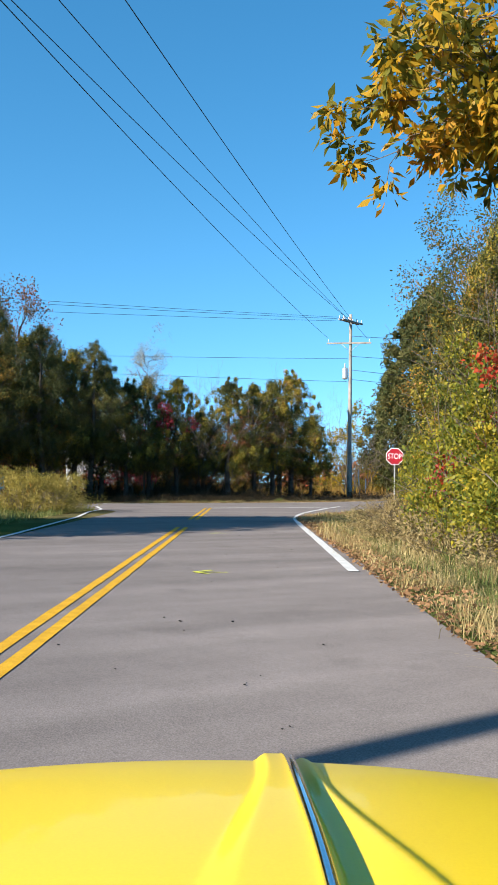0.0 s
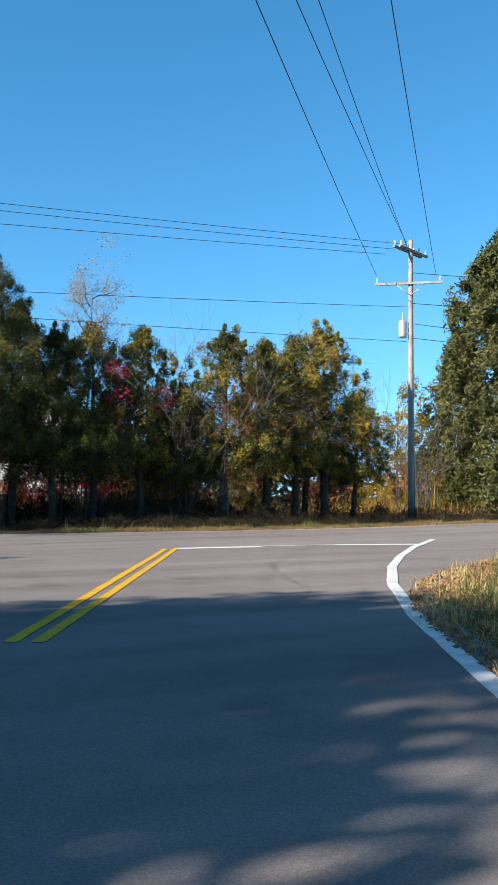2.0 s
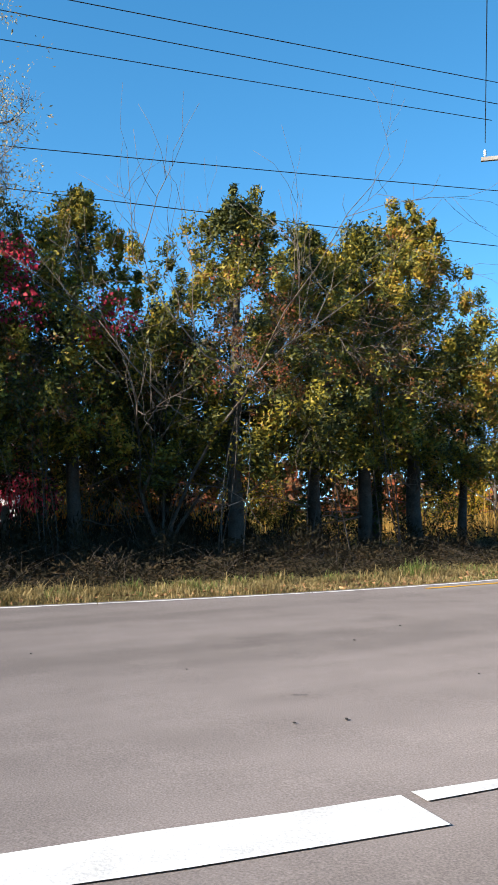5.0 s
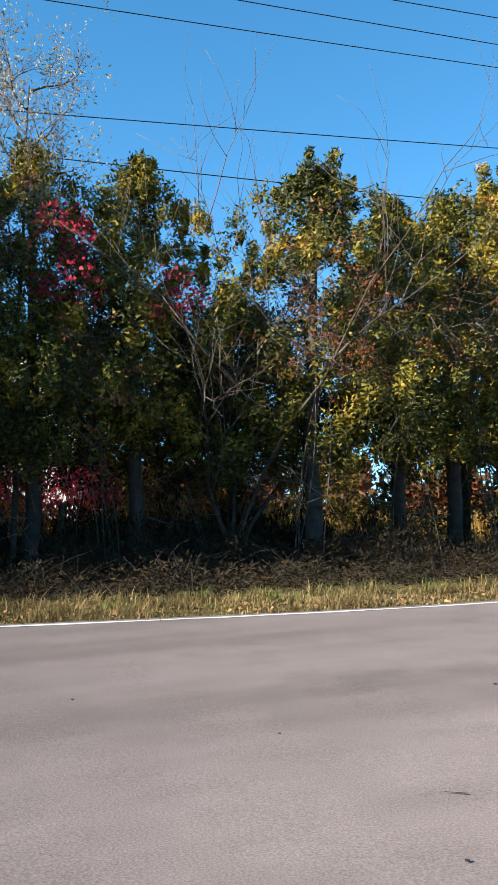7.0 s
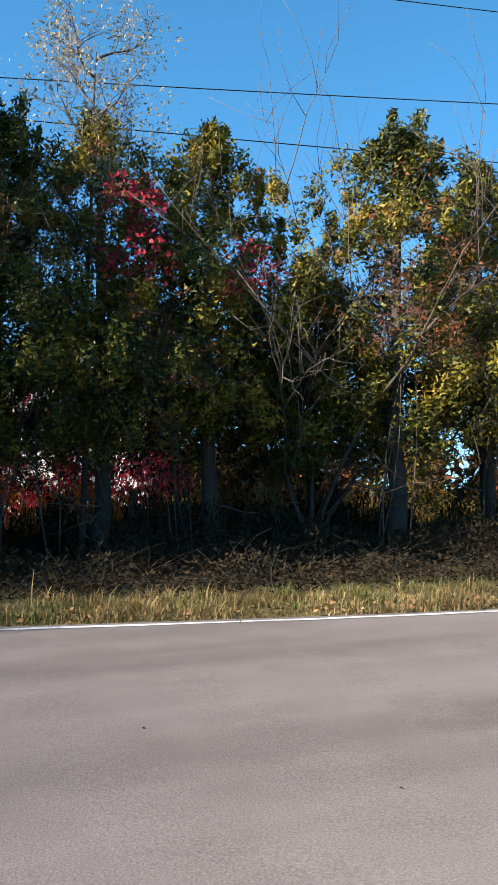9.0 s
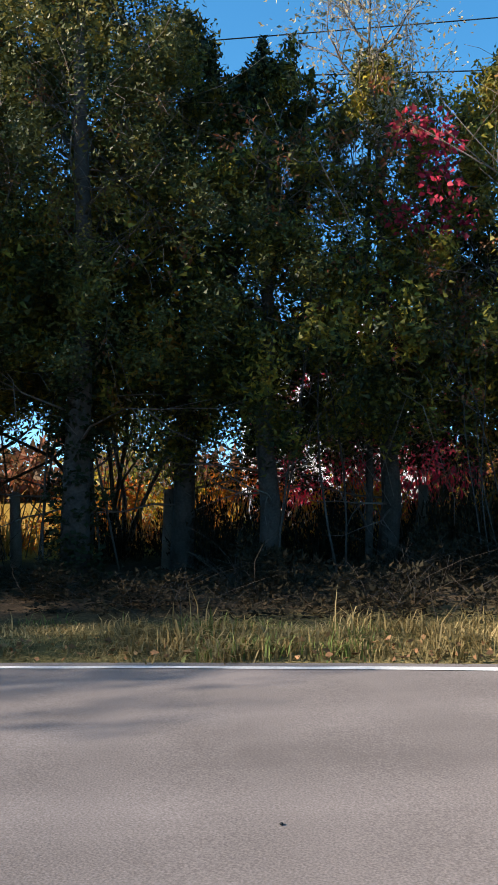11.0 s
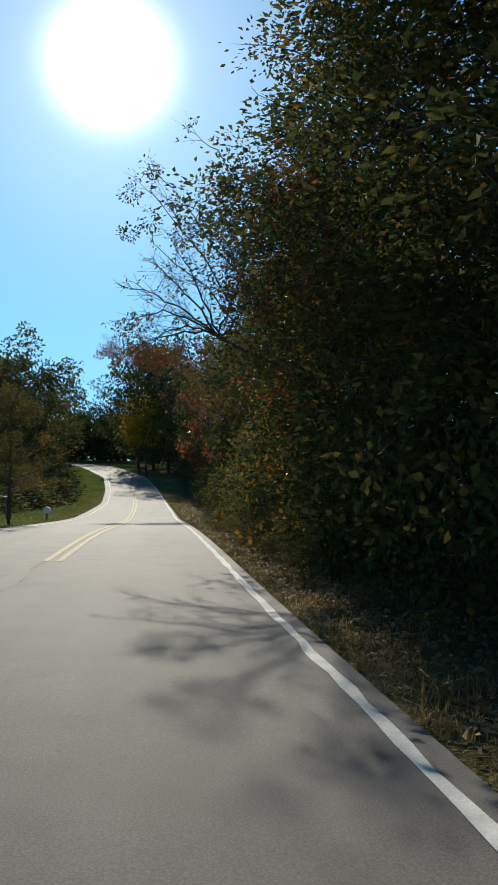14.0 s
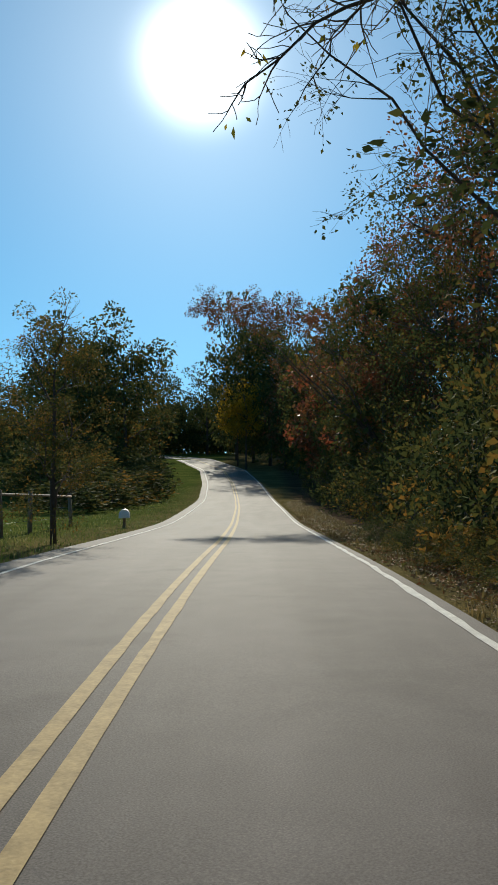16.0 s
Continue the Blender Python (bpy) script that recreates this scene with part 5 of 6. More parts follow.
def bough_tree(x, y, fork, goals):
    """A tree whose one low bough forks into a fan of bare, fine-twigged branches over the lane."""
    rng = np.random.default_rng(62)
    base = np.array(on_ground(x, y))
    t = placed(tagged(new("deciduous_tree"), "tree with a bare fan-shaped bough over the lane", "tree", group="roadside trees"), pose(*base))
    part("trunk", tubes("trunk", [stem(8.0, 0.16, rng, 0.05)], bark, 10), t)
    f0, s0 = np.array(fork) - base, np.array([0, 0, 2.4])
    k = np.linspace(0, 1, 7)[:, None]
    part("limb", tubes("limb", [(s0 + (f0 - s0) * k + rng.normal(size=(7, 3)) * 0.05 * np.sin(np.pi * k), np.linspace(0.05, 0.036, 7))], bark, 8), t)
    frame_, tips = [], []
    for goal in goals:
        g = np.array(goal) - base
        k = np.linspace(0, 1, 10)[:, None]
        bow = unit(np.cross(g - f0, [0.55, -0.83, 0.0])) * 0.16 * np.linalg.norm(g - f0)
        line = f0 + (g - f0) * k + bow * np.sin(np.pi * k) + rng.normal(size=(10, 3)) * 0.03
        part("branch", tubes("branch", [(line, np.linspace(0.024, 0.005, 10))], bark, 6), t)
        for i in range(2, 10):
            d = unit(line[i] - line[i - 1])
            for _ in range(2):
                limbs(rng, line[i], d + rng.normal(size=3) * 0.5, rng.uniform(0.35, 0.8) * (1.2 - 0.09 * i), 0.008, 1, frame_, tips, 0.03, 0.2, (2, 4), 1)
    woodwork(t, frame_, False)
    tips = np.array(tips)
    pick = tips[rng.integers(0, len(tips), 60)]
    foliage(t, "crown", rng, pick, np.full(60, 0.08), 3, (0.07, 0.03), gold_green_leaf, -0.3, 0.5)
    return t


bough_tree(-31.6, 36.8, (-29.8, 33.9, 3.95), [(-29.4, 31.9, 3.55), (-29.3, 32.1, 4.3), (-29.1, 32.2, 4.9), (-29.4, 32.5, 5.5), (-29.7, 33.0, 5.8), (-30.4, 34.3, 5.6), (-30.7, 34.9, 5.0), (-29.7, 32.4, 3.9)])
overhang(-34.4, 37.8, 7.8, [(6.5, -31.6, 35.2, 7.2), (7.2, -32.0, 34.6, 8.6), (5.8, -30.4, 36.0, 6.2)], 61, 1400, dull_leaf, "half-bare tree with fine twigs over the lane", 0.8, 0.8)
overhang(*beside(22.5, 5.6), 7.2, [(5.0, *beside(20.0, 2.7), 7.8), (5.4, *beside(21.2, 2.3), 8.4), (4.8, *beside(19.2, 3.1), 7.2), (5.8, *beside(22.0, 3.2), 8.6), (5.2, *beside(18.4, 3.4), 7.8)], 64, 2200, dull_leaf, "tree with leafy limbs high over the lane", 0.5, 1.1, 46)
overhang(*beside(20.8, 5.4), 7.0, [(4.2, -18.5, 39.9, 7.1), (9.4, -17.5, 40.2, 7.2), (6.4, -16.6, 40.6, 6.9), (10.4, -19.1, 39.7, 7.3)], 68, 1300, dull_leaf, "tree with long limbs high over the lane", 0.7, 0.8, 16)
overhang(*beside(11.8, 7.6), 8.0, [(4.6, *beside(10.0, 5.1), 5.4), (5.2, *beside(12.0, 4.8), 6.6), (6.0, *beside(13.4, 5.3), 7.6), (4.4, *beside(8.8, 5.5), 4.9), (5.6, *beside(10.6, 5.6), 7.0)], 67, 1600, dull_leaf, "tree with leafy limbs over the dark bank", 0.4, 0.9, 60)
overhang(-26.0, 42.6, 6.2, [(4.6, -23.6, 39.4, 5.6), (5.4, -23.2, 40.0, 7.0)], 63, 600, dull_leaf, "half-bare tree with fine twigs over the lane")
overhang(*ahead(14.0, 5.4), 7.8, [(6.2, *ahead(10.0, 0.5), 8.3), (7.0, *ahead(12.0, 0.9), 9.3), (5.8, *ahead(8.4, 1.4), 7.6), (6.6, *ahead(13.0, 0.4), 8.0), (7.4, *ahead(9.4, 2.0), 9.4), (6.0, *ahead(11.0, 2.4), 7.4)], 65, 1300, dull_leaf, "tall tree with leafy limbs over the lane", 0.5, 1.0, 15)
overhang(*ahead(42.0, 6.0), 7.2, [(6.2, *ahead(40.5, -1.0), 8.8), (6.8, *ahead(41.0, -2.2), 9.0), (6.0, *ahead(41.5, 0.2), 8.8), (6.4, *ahead(41.5, 1.4), 8.8), (6.0, *ahead(41.0, 2.6), 8.6)], 66, 1600, rust_leaf, "rusty tree with leafy limbs over the lane", 0.5, 1.0, 80)
# the red tree past them and the taller ones behind
plant(rusty, -49.6, 28.3, 1.1, 12.4 / 11.5, label="tall rust-red tree thinning in autumn")
plant(rusty, -47.0, 31.2, 1.0, 12.2 / 11.5)

# understorey among the cedars, its leaf colours darkened for shade, and yellowing trees past them
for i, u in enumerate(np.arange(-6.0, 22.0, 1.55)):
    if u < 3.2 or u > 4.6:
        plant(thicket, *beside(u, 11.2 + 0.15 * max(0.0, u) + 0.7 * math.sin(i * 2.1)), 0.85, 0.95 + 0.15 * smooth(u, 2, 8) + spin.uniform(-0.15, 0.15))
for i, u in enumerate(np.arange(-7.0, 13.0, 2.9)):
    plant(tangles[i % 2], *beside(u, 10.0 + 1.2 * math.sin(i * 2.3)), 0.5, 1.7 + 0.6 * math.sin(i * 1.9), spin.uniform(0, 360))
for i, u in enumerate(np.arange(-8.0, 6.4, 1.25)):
    plant(tangles[i % 2], *beside(u, 10.4 + 1.6 * (i * 0.618 % 1)), 0.75, 1.3 + 0.9 * (i * 0.414 % 1), spin.uniform(0, 360), "tall tangle of dead stems beneath the cedars, leaves darkened for shade")
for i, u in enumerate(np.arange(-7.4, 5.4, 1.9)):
    plant(thicket, *beside(u, 12.0 + 0.5 * math.sin(i * 2.6)), 0.7, 0.62 + 0.12 * math.sin(i * 1.9), label="low thicket of saplings beneath the cedars, leaves darkened for shade")
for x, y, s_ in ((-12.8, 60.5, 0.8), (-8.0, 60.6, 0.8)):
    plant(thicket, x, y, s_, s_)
for x, y, s_, h in ((-0.1, 60.4, 0.6, 0.5), (1.4, 62.8, 0.8, 0.9), (-15.6, 49.2, 0.9, 1.2), (-14.6, 48.6, 0.7, 0.8), (3.9, 63.8, 0.7, 0.8)):
    plant(dark_shrub, x, y, s_, h)
for x, y, s_, h in ((-18.4, 49.2, 0.85, 0.8), (-21.2, 48.4, 0.9, 0.85), (-23.5, 46.5, 0.9, 0.8), (-15.9, 52.4, 0.8, 0.85)):
    plant(gold_big, x, y, s_, h)
plant(rusty, -14.4, 55.6, 1.0, 12.6 / 11.5)
plant(leafys[0], -17.4, 54.0, 1.0, 12.0 / 11.5)
plant(bare, -11.8, 57.6, 1.2)
plant(gold_big, -30.7, 35.9, 0.42, 0.42, label="small yellow-leaved tree beneath the bough")
def vine_tangle(seed, height):
    """Dead brown vines that climb from the ground and hang in a tangle of fine twigs with rusty leaves."""
    rng = np.random.default_rng(seed)
    t = tagged(new("vine_tangle"), "brown tangle of dead vines and rusty leaves over the cedars", "vine", group="vine tangles")
    lines, frame_, tips = [], [], []
    for i in range(4):
        a, k = rng.uniform(0, 6.28), np.linspace(0, 1, 8)
        lines.append((np.stack([0.5 * math.cos(a) * (1 - k) + 0.12 * np.sin(5 * k + i), 0.5 * math.sin(a) * (1 - k) + 0.12 * np.cos(4 * k + i), height * k - 0.05], 1), np.linspace(0.014, 0.008, 8)))
    tagged(part("stemwork", tubes("stemwork", lines, bark, 4), t), kind="stuff")
    for i in range(34):
        limbs(rng, np.array([0, 0, height]) + rng.normal(size=3) * [0.45, 0.45, 0.4], rng.normal(size=3) * [1, 1, 0.5], rng.uniform(0.7, 1.3), 0.009, 1, frame_, tips, -0.06, 0.35, (3, 6), 1)
    woodwork(t, frame_, False)
    tips = np.array(tips)
    pick = tips[rng.integers(0, len(tips), 130)]
    foliage(t, "leafage", rng, pick, np.full(130, 0.14), 14, (0.06, 0.035), rust_leaf, 0.0, 0.4, fold=-1)
    return t


vines_ = [vine_tangle(81, 4.6), vine_tangle(82, 4.3)]
for i, (x, y, s_) in enumerate(((-6.6, 54.3, 1.1), (-0.9, 56.4, 1.0), (0.8, 58.0, 1.0), (2.0, 58.9, 0.95), (-9.4, 53.0, 1.15), (-4.6, 55.2, 0.8), (-11.4, 51.9, 1.2))):
    plant(vines_[i % 2], x, y, s_)
retire(*vines_)
# trees left of the side road, whose shade falls across it
for x, y, h in ((-14.4, 16.0, 8.4), (-15.8, 14.6, 8.8), (-12.8, 20.2, 8.2), (-14.0, 19.3, 9.5), (-15.2, 18.5, 10.2), (-16.8, 17.3, 11), (-18.5, 16.0, 11.5), (-15.0, 16.9, 9.4), (-13.5, 19.7, 9.0), (-16.0, 17.9, 10.6)):
    plant(shade_tree, x, y, 1.0, h / 11.5)


# dark bank of shrubs round the pollarded tree
for x, y, s_, h in ((-18.3, 44.7, 0.8, 1.0), (-19.6, 43.7, 0.85, 1.1), (-17.2, 44.9, 0.5, 0.5), (-16.2, 47.4, 0.75, 0.8), (-15.4, 47.9, 0.7, 0.75), (-14.6, 48.3, 0.75, 0.8), (-13.8, 49.0, 0.7, 0.75), (-20.8, 43.2, 0.9, 1.15), (-17.4, 47.9, 0.9, 1.0), (-19.2, 46.6, 0.9, 1.1)):
    plant(dark_shrub, x, y, s_, h)
for x, y, s_, h in ((-20.9, 46.6, 1.0, 1.1), (-21.5, 45.4, 1.0, 1.2), (-20.2, 48.2, 1.0, 1.1)):
    plant(dark_shrub, x, y, s_, h)
# orange scrub in the sun behind the cedars
orange_scrub = shrub(56, 1.5, 1.5, 60, 34, creeper_leaf, (0.12, 0.07), "orange-leaved scrub in the sunny field", "scrub", "field scrub", (0.2, 0.4))
for i, u in enumerate(np.arange(-9.0, 13.0, 2.3)):
    plant(orange_scrub, *beside(u, 15.4 + 0.8 * math.sin(i * 2.2)), 1.0, 0.8 + 0.3 * math.sin(i * 1.3))
retire(orange_scrub)
# low groundcover under the trees further on
for i, u in enumerate(np.arange(27.0, 47.0, 1.3)):
    plant(dark_shrub, *beside(u, 3.9 + 0.25 * math.sin(i * 2.4)), 0.34, 0.19 + 0.05 * math.sin(i * 1.7), label="low dark green groundcover at the lane's edge")
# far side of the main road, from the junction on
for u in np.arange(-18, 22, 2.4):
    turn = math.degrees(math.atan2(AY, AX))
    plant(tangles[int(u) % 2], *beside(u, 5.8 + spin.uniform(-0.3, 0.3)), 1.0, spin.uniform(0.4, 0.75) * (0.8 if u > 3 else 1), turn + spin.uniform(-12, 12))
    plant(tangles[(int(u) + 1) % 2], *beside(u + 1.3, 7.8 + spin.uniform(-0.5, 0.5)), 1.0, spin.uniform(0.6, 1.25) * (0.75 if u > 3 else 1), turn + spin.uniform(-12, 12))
for u, off, s in ((12.5, 7.0, 0.8), (15.5, 5.9, 0.8), (18.2, 5.0, 0.8), (20.2, 5.0, 0.95), (22.2, 5.0, 1.0), (24.4, 5.1, 1.05), (26.6, 5.1, 1.05), (29, 5.2, 1.1), (31.5, 5.3, 1.15), (34.4, 5.2, 1.15), (37, 5.3, 1.15), (39.5, 5.4, 1.15), (42, 5.5, 1.15), (46, 5.9, 1.2), (51, 6.6, 1.2), (57, 6.6, 1.2), (64, 6.6, 1.2), (72, 6.8, 1.3), (80, 6.8, 1.3), (90, 7, 1.3)):
    plant(dark_shrub, *beside(u, off), s, s * spin.uniform(0.9, 1.2))
for i, (u, off, h) in enumerate([(20.0, 6.2, 7.0), (23.0, 5.9, 7.5), (26, 5.8, 7.6), (29.5, 6.0, 8.0), (33, 6.2, 8.6), (38, 7.0, 10), (44, 8.2, 12), (50, 8.4, 12), (56, 8.4, 12.5), (63, 8.8, 12.5), (71, 9, 12), (80, 9.2, 12), (90, 9.4, 12), (101, 9.2, 12), (113, 9, 13), (126, 8, 13)]):
    base = (leafys[0], leafys[1], leafys[0], rusty)[i % 4] if i < 6 else (rusty, leafys[1], leafys[0])[i % 3] if i < 10 else hill_trees[i % 2]
    plant(base, *beside(u, off), 1.05, h / 11.5)

tall_tree = broadleaf(49, 12.5, 3.5, 3.4, 140, 150, dull_leaf, (0.095, 0.052), 3, "tall dark green tree leaning out over the lane", trunk_r=0.17)
for u, off, s, h in ((24.0, 5.6, 0.8, 0.62), (28.0, 5.3, 0.85, 0.66), (31.5, 5.8, 0.9, 0.72)):
    plant(tall_tree, *beside(u, off), s, h)
plant(tall_tree, *beside(12.6, 7.2), 0.66, 0.8, label="dark green tree shading the bank")
retire(tall_tree)
for u, off, h in ((15.0, 9.5, 8.0), (18.0, 9.0, 7.5), (24.5, 9.6, 8.5)):
    plant(leafys[1], *beside(u, off), 1.0, h / 11.5)
for d, s, h in ((34, 7.5, 12), (42, 7.2, 12.5), (50, 6.8, 13), (58, 6.4, 14), (68, 6.5, 14), (80, 6.5, 14), (94, 6, 15)):
    plant(rusty if d == 42 else leafys[1] if d < 60 else hill_trees[1 if d == 68 else 0], *ahead(d, s), 1.0, h / 11.5)
for d, s, h in ((112, 4.5, 17), (120, 2.5, 20), (128, 0.5, 21), (136, -2, 22), (100, -14, 16), (106, -18, 17.5), (97, -20, 15.5), (112, -23, 17)):
    plant(hill_trees[0], *ahead(d, s), 1.35, h / 11.5)
# past the hill's top the road turns left before tall trees
for i, (d, s, h) in enumerate([(150, 6, 15), (160, 0, 16), (168, -8, 15), (150, -24, 15), (146, -31, 15), (142, -18, 13), (160, -40, 15), (140, 10, 14), (176, -18, 17), (150, -48, 13), (165, -58, 14), (132, 8, 13), (140, -40, 11), (170, 8, 17)]):
    plant(hill_trees[1 if i in (1, 7, 11) else 0], *ahead(d, s), 1.35, h / 11.5)
for d, s, h in ((112, -0.6, 9.5), (120, -1.8, 9.5)):
    plant(gold_far, *ahead(d, s), 1.0, h / 8)
# left of the main road
plant(leafys[0], -30.2, 25.9, 0.36, 0.46, label="small dark roadside tree near the pasture fence")
plant(leafys[1], -39.2, 20.2, 0.52, 0.44, label="small dark roadside tree by the pasture fence")
for i, (d, s, h) in enumerate([(172, -14, 7), (176, -4, 8), (170, 4, 8), (165, 12, 8), (150, -34, 6), (156, -28, 6), (160, -50, 7), (150, -60, 7), (185, -26, 9), (178, -36, 8), (130, -34, 7), (120, -30, 6), (126, 8, 6), (112, 9, 6)]):
    plant(far_shrub, *ahead(d, s), 3.0, h / 3.2)
for d, s, h in ((54, -9, 1.6), (60, -9, 2.0), (66, -8.6, 2.2), (72, -8.8, 2.4), (79, -9.4, 2.6), (86, -10.4, 2.8), (94, -12, 3), (48, -10, 1.6)):
    plant(far_shrub, *ahead(d, s), 1.5, h / 3.2)
for d, s, h in ((66, -12, 3.5), (74, -13.5, 4.5), (86, -14.5, 5), (98, -18, 5), (58, -11, 3), (110, -22, 6), (80, -18, 5), (92, -22, 5), (70, -17, 5), (62, -15, 4), (102, -13.5, 5), (90, -11.5, 3.5)):
    plant(far_shrub, *ahead(d, s), 1.7, h / 3.2)
for d, s, h in ((120, -48, 8), (128, -60, 9), (110, -56, 8), (135, -76, 9), (100, -64, 8), (96, -50, 7), (84, -44, 6), (76, -38, 5)):
    plant(far_shrub, *ahead(d, s), 3.2, h / 3.2)
for d, s in ((182, -13), (186, -19), (180, -8), (190, -28)):
    plant(far_shrub, *ahead(d, s), 3.4, 3.4)
# woods far off behind the hill and behind the field
def far_woods(name, path_, height, n, material, seed, label):
    rng = np.random.default_rng(seed)
    path_ = np.array(path_, float)
    k = rng.uniform(0, len(path_) - 1.001, n)
    i, f = k.astype(int), (k % 1)[:, None]
    xy = path_[i] * (1 - f) + path_[i + 1] * f + rng.normal(size=(n, 2)) * 3
    z = lie(xy[:, 0], xy[:, 1]) + height * rng.uniform(0.0, 0.9, n) * (0.7 + 0.3 * np.sin(k * 9))
    p, d = billows(rng, np.stack([xy[:, 0], xy[:, 1], z], 1), rng.uniform(1.6, 3.4, n), 90, 0.9, 0.3)
    size = rng.uniform(0.7, 1.4, len(p))
    ob = new(name, leaves(name, p, d + rng.normal(size=p.shape) * 0.4, 0.95 * size, 0.7 * size, material, rng, -1))
    return tagged(ob, label, "woods", kind="stuff")


far_woods("far_woods", [ahead(d, s) for d, s in ((215, 130), (215, 60), (205, 0), (200, -50), (190, -100), (180, -170))], 11, 420, dull_leaf, 3, "dark distant woods behind the hill")
far_woods("far_woods", [beside(u, off) for u, off in ((-58, 40), (-40, 75), (-20, 90), (0, 90), (20, 85), (45, 70), (60, 50))], 6, 300, rust_leaf, 4, "brown distant woods behind the field")
# weeds at the junction's left corner
weeds = shrub(55, 1.5, 1.2, 60, 70, weed_leaf, (0.08, 0.024), "yellow-green clump of tall weeds at the road's corner", "weed_clump", "weed clumps", (0.15, 0.35))
for x, y in ((-7.2, 34.2), (-8.2, 33.2), (-9.4, 34.3), (-8.0, 35.8), (-10.6, 33.5), (-9.3, 36.8), (-12.0, 35), (-7.4, 37.2), (-11.0, 36.4)):
    plant(weeds, x, y, 1.0, spin.uniform(0.9, 1.2))
vine = tagged(new("vine", ), "orange and yellow creeper leaves over the blue board", "vine")
placed(vine, pose(*on_ground(-13.0, 46.95)))
rng_vine = np.random.default_rng(8)
stems_ = []
for i in range(7):
    k = np.linspace(0, 1, 7)
    stems_.append((np.stack([0.25 * np.sin(k * 3 + i) - 0.1, 0.05 + 0.05 * i * k, k * (1.7 + 0.1 * i)], 1), np.linspace(0.006, 0.002, 7)))
tagged(part("stemwork", tubes("stemwork", stems_, bark, 3), vine), kind="stuff")
foliage(vine, "leafage", rng_vine, np.stack([rng_vine.normal(size=16) * 0.22, rng_vine.normal(size=16) * 0.2 + 0.1, rng_vine.uniform(1.5, 2.15, 16)], 1), np.full(16, 0.16), 2, (0.065, 0.05), creeper_leaf, 0.0, 0.3)
retire(shade_tree, far_shrub, thicket, *cedars, *leafys, rusty, *hedge, dark_shrub, red_shrub, *tangles, weeds, far_bush, *hill_trees, gold_far, gold_big)


# ---- grass and litter ----
def grass(name, n, where, tall, material, label, seed, width=0.011, lean=0.35, tuft=0):
    """Bent blades at places given by where(rng, n) -> x, y."""
    rng = np.random.default_rng(seed)
    x, y = where(rng, n)
    n = len(x)
    if tuft:
        k = rng.integers(0, n, n)
        m = k % tuft == 0
        near_ = (k // tuft) * tuft % n
        x, y = np.where(m, x, x[near_] + rng.normal(size=n) * 0.13), np.where(m, y, y[near_] + rng.normal(size=n) * 0.13)
    z = lie(x, y) - 0.01
    patch = 0.65 + 0.35 * np.sin(x * 1.7 + 2 * np.sin(y * 0.9)) * np.sin(y * 1.3 + x * 0.4)
    patch *= 0.72 + 0.42 * np.sin(x * 4.3 + 3 * np.sin(y * 2.1)) * np.sin(y * 3.7 + 2 * np.sin(x * 1.9))
    h = rng.uniform(*tall, n) * patch * (1 + 0.9 * (rng.uniform(size=n) > 0.985))
    a, k = rng.uniform(0, 2 * np.pi, n), np.minimum(np.abs(rng.normal(size=n)) * lean, 1.3)
    d = np.stack([np.cos(a), np.sin(a)], 1)
    s = np.stack([-d[:, 1], d[:, 0]], 1) * (width * rng.uniform(0.6, 1.4, n))[:, None]
    base = np.stack([x, y, z], 1)
    mid = base + np.concatenate([d * (h * k * 0.35)[:, None], (h * 0.6)[:, None]], 1)
    tip = base + np.concatenate([d * (h * k * 1.3)[:, None], (h * (1 - 0.25 * k))[:, None]], 1)
    side = np.concatenate([s, np.zeros((n, 1))], 1)
    v = np.stack([base - side, base + side, mid + side * 0.8, mid - side * 0.8], 1)
    w = np.stack([mid - side * 0.8, mid + side * 0.8, tip + side * 0.1, tip - side * 0.1], 1)
    return tagged(new(name, quads(name, np.concatenate([v, w]), material)), label, "grass", kind="stuff")


def verge_right(lo, hi):
    def where(rng, n):
        y = rng.uniform(0, 47, n)
        edge = 1.9 + 6.2 * smooth(y, 29, 47) ** 1.5
        return edge + lo + (hi - lo) * rng.uniform(size=n) ** 1.3, y
    return where


def verge_far(a, b, lo, hi):
    def where(rng, n):
        u = rng.uniform(a, b, n)
        k = np.clip(main_start + u, 0, len(main_mid) - 2).astype(int)
        p = main_mid[k] + main_way[k] * (u % 1)[:, None] + main_right[k] * rng.uniform(lo, hi, n)[:, None]
        return p[:, 0], p[:, 1]
    return where


grass("dry_grass", 44000, verge_right(0.05, 4.2), (0.07, 0.46), dry_grass, "tall dry straw-coloured grass on the verge", 1, 0.0045, 1.5, 22)
grass("green_grass", 24000, verge_right(0.5, 6.5), (0.1, 0.45), green_grass, "green grass among the dry verge grass", 2, 0.005, 1.1, 40)
grass("verge_grass", 30000, verge_far(-40, 14, 2.92, 4.7), (0.05, 0.26), scrub_grass, "tufted green and tan grass along the far edge", 3, 0.006, 1.3, 14)
grass("verge_straw", 26000, verge_far(-40, 6, 2.9, 4.4), (0.05, 0.34), scrub_tan, "straw-coloured grass along the far edge", 4, 0.006, 1.5, 14)
grass("verge_green", 4000, verge_far(-8, 15, 3.1, 4.8), (0.1, 0.34), green_grass, "tufts of green grass along the far edge", 14, 0.007, 0.8, 60)
grass("tall_weeds", 110, verge_far(-30, 12, 3.2, 4.4), (0.35, 0.75), scrub_tan, "tall arching weed stalks in the far verge", 21, 0.006, 1.2, 9)
grass("shade_grass", 20000, verge_far(7, 36, 2.84, 4.4), (0.06, 0.22), scrub_grass, "thin scruffy grass at the wood's edge", 5, 0.005, 0.9)
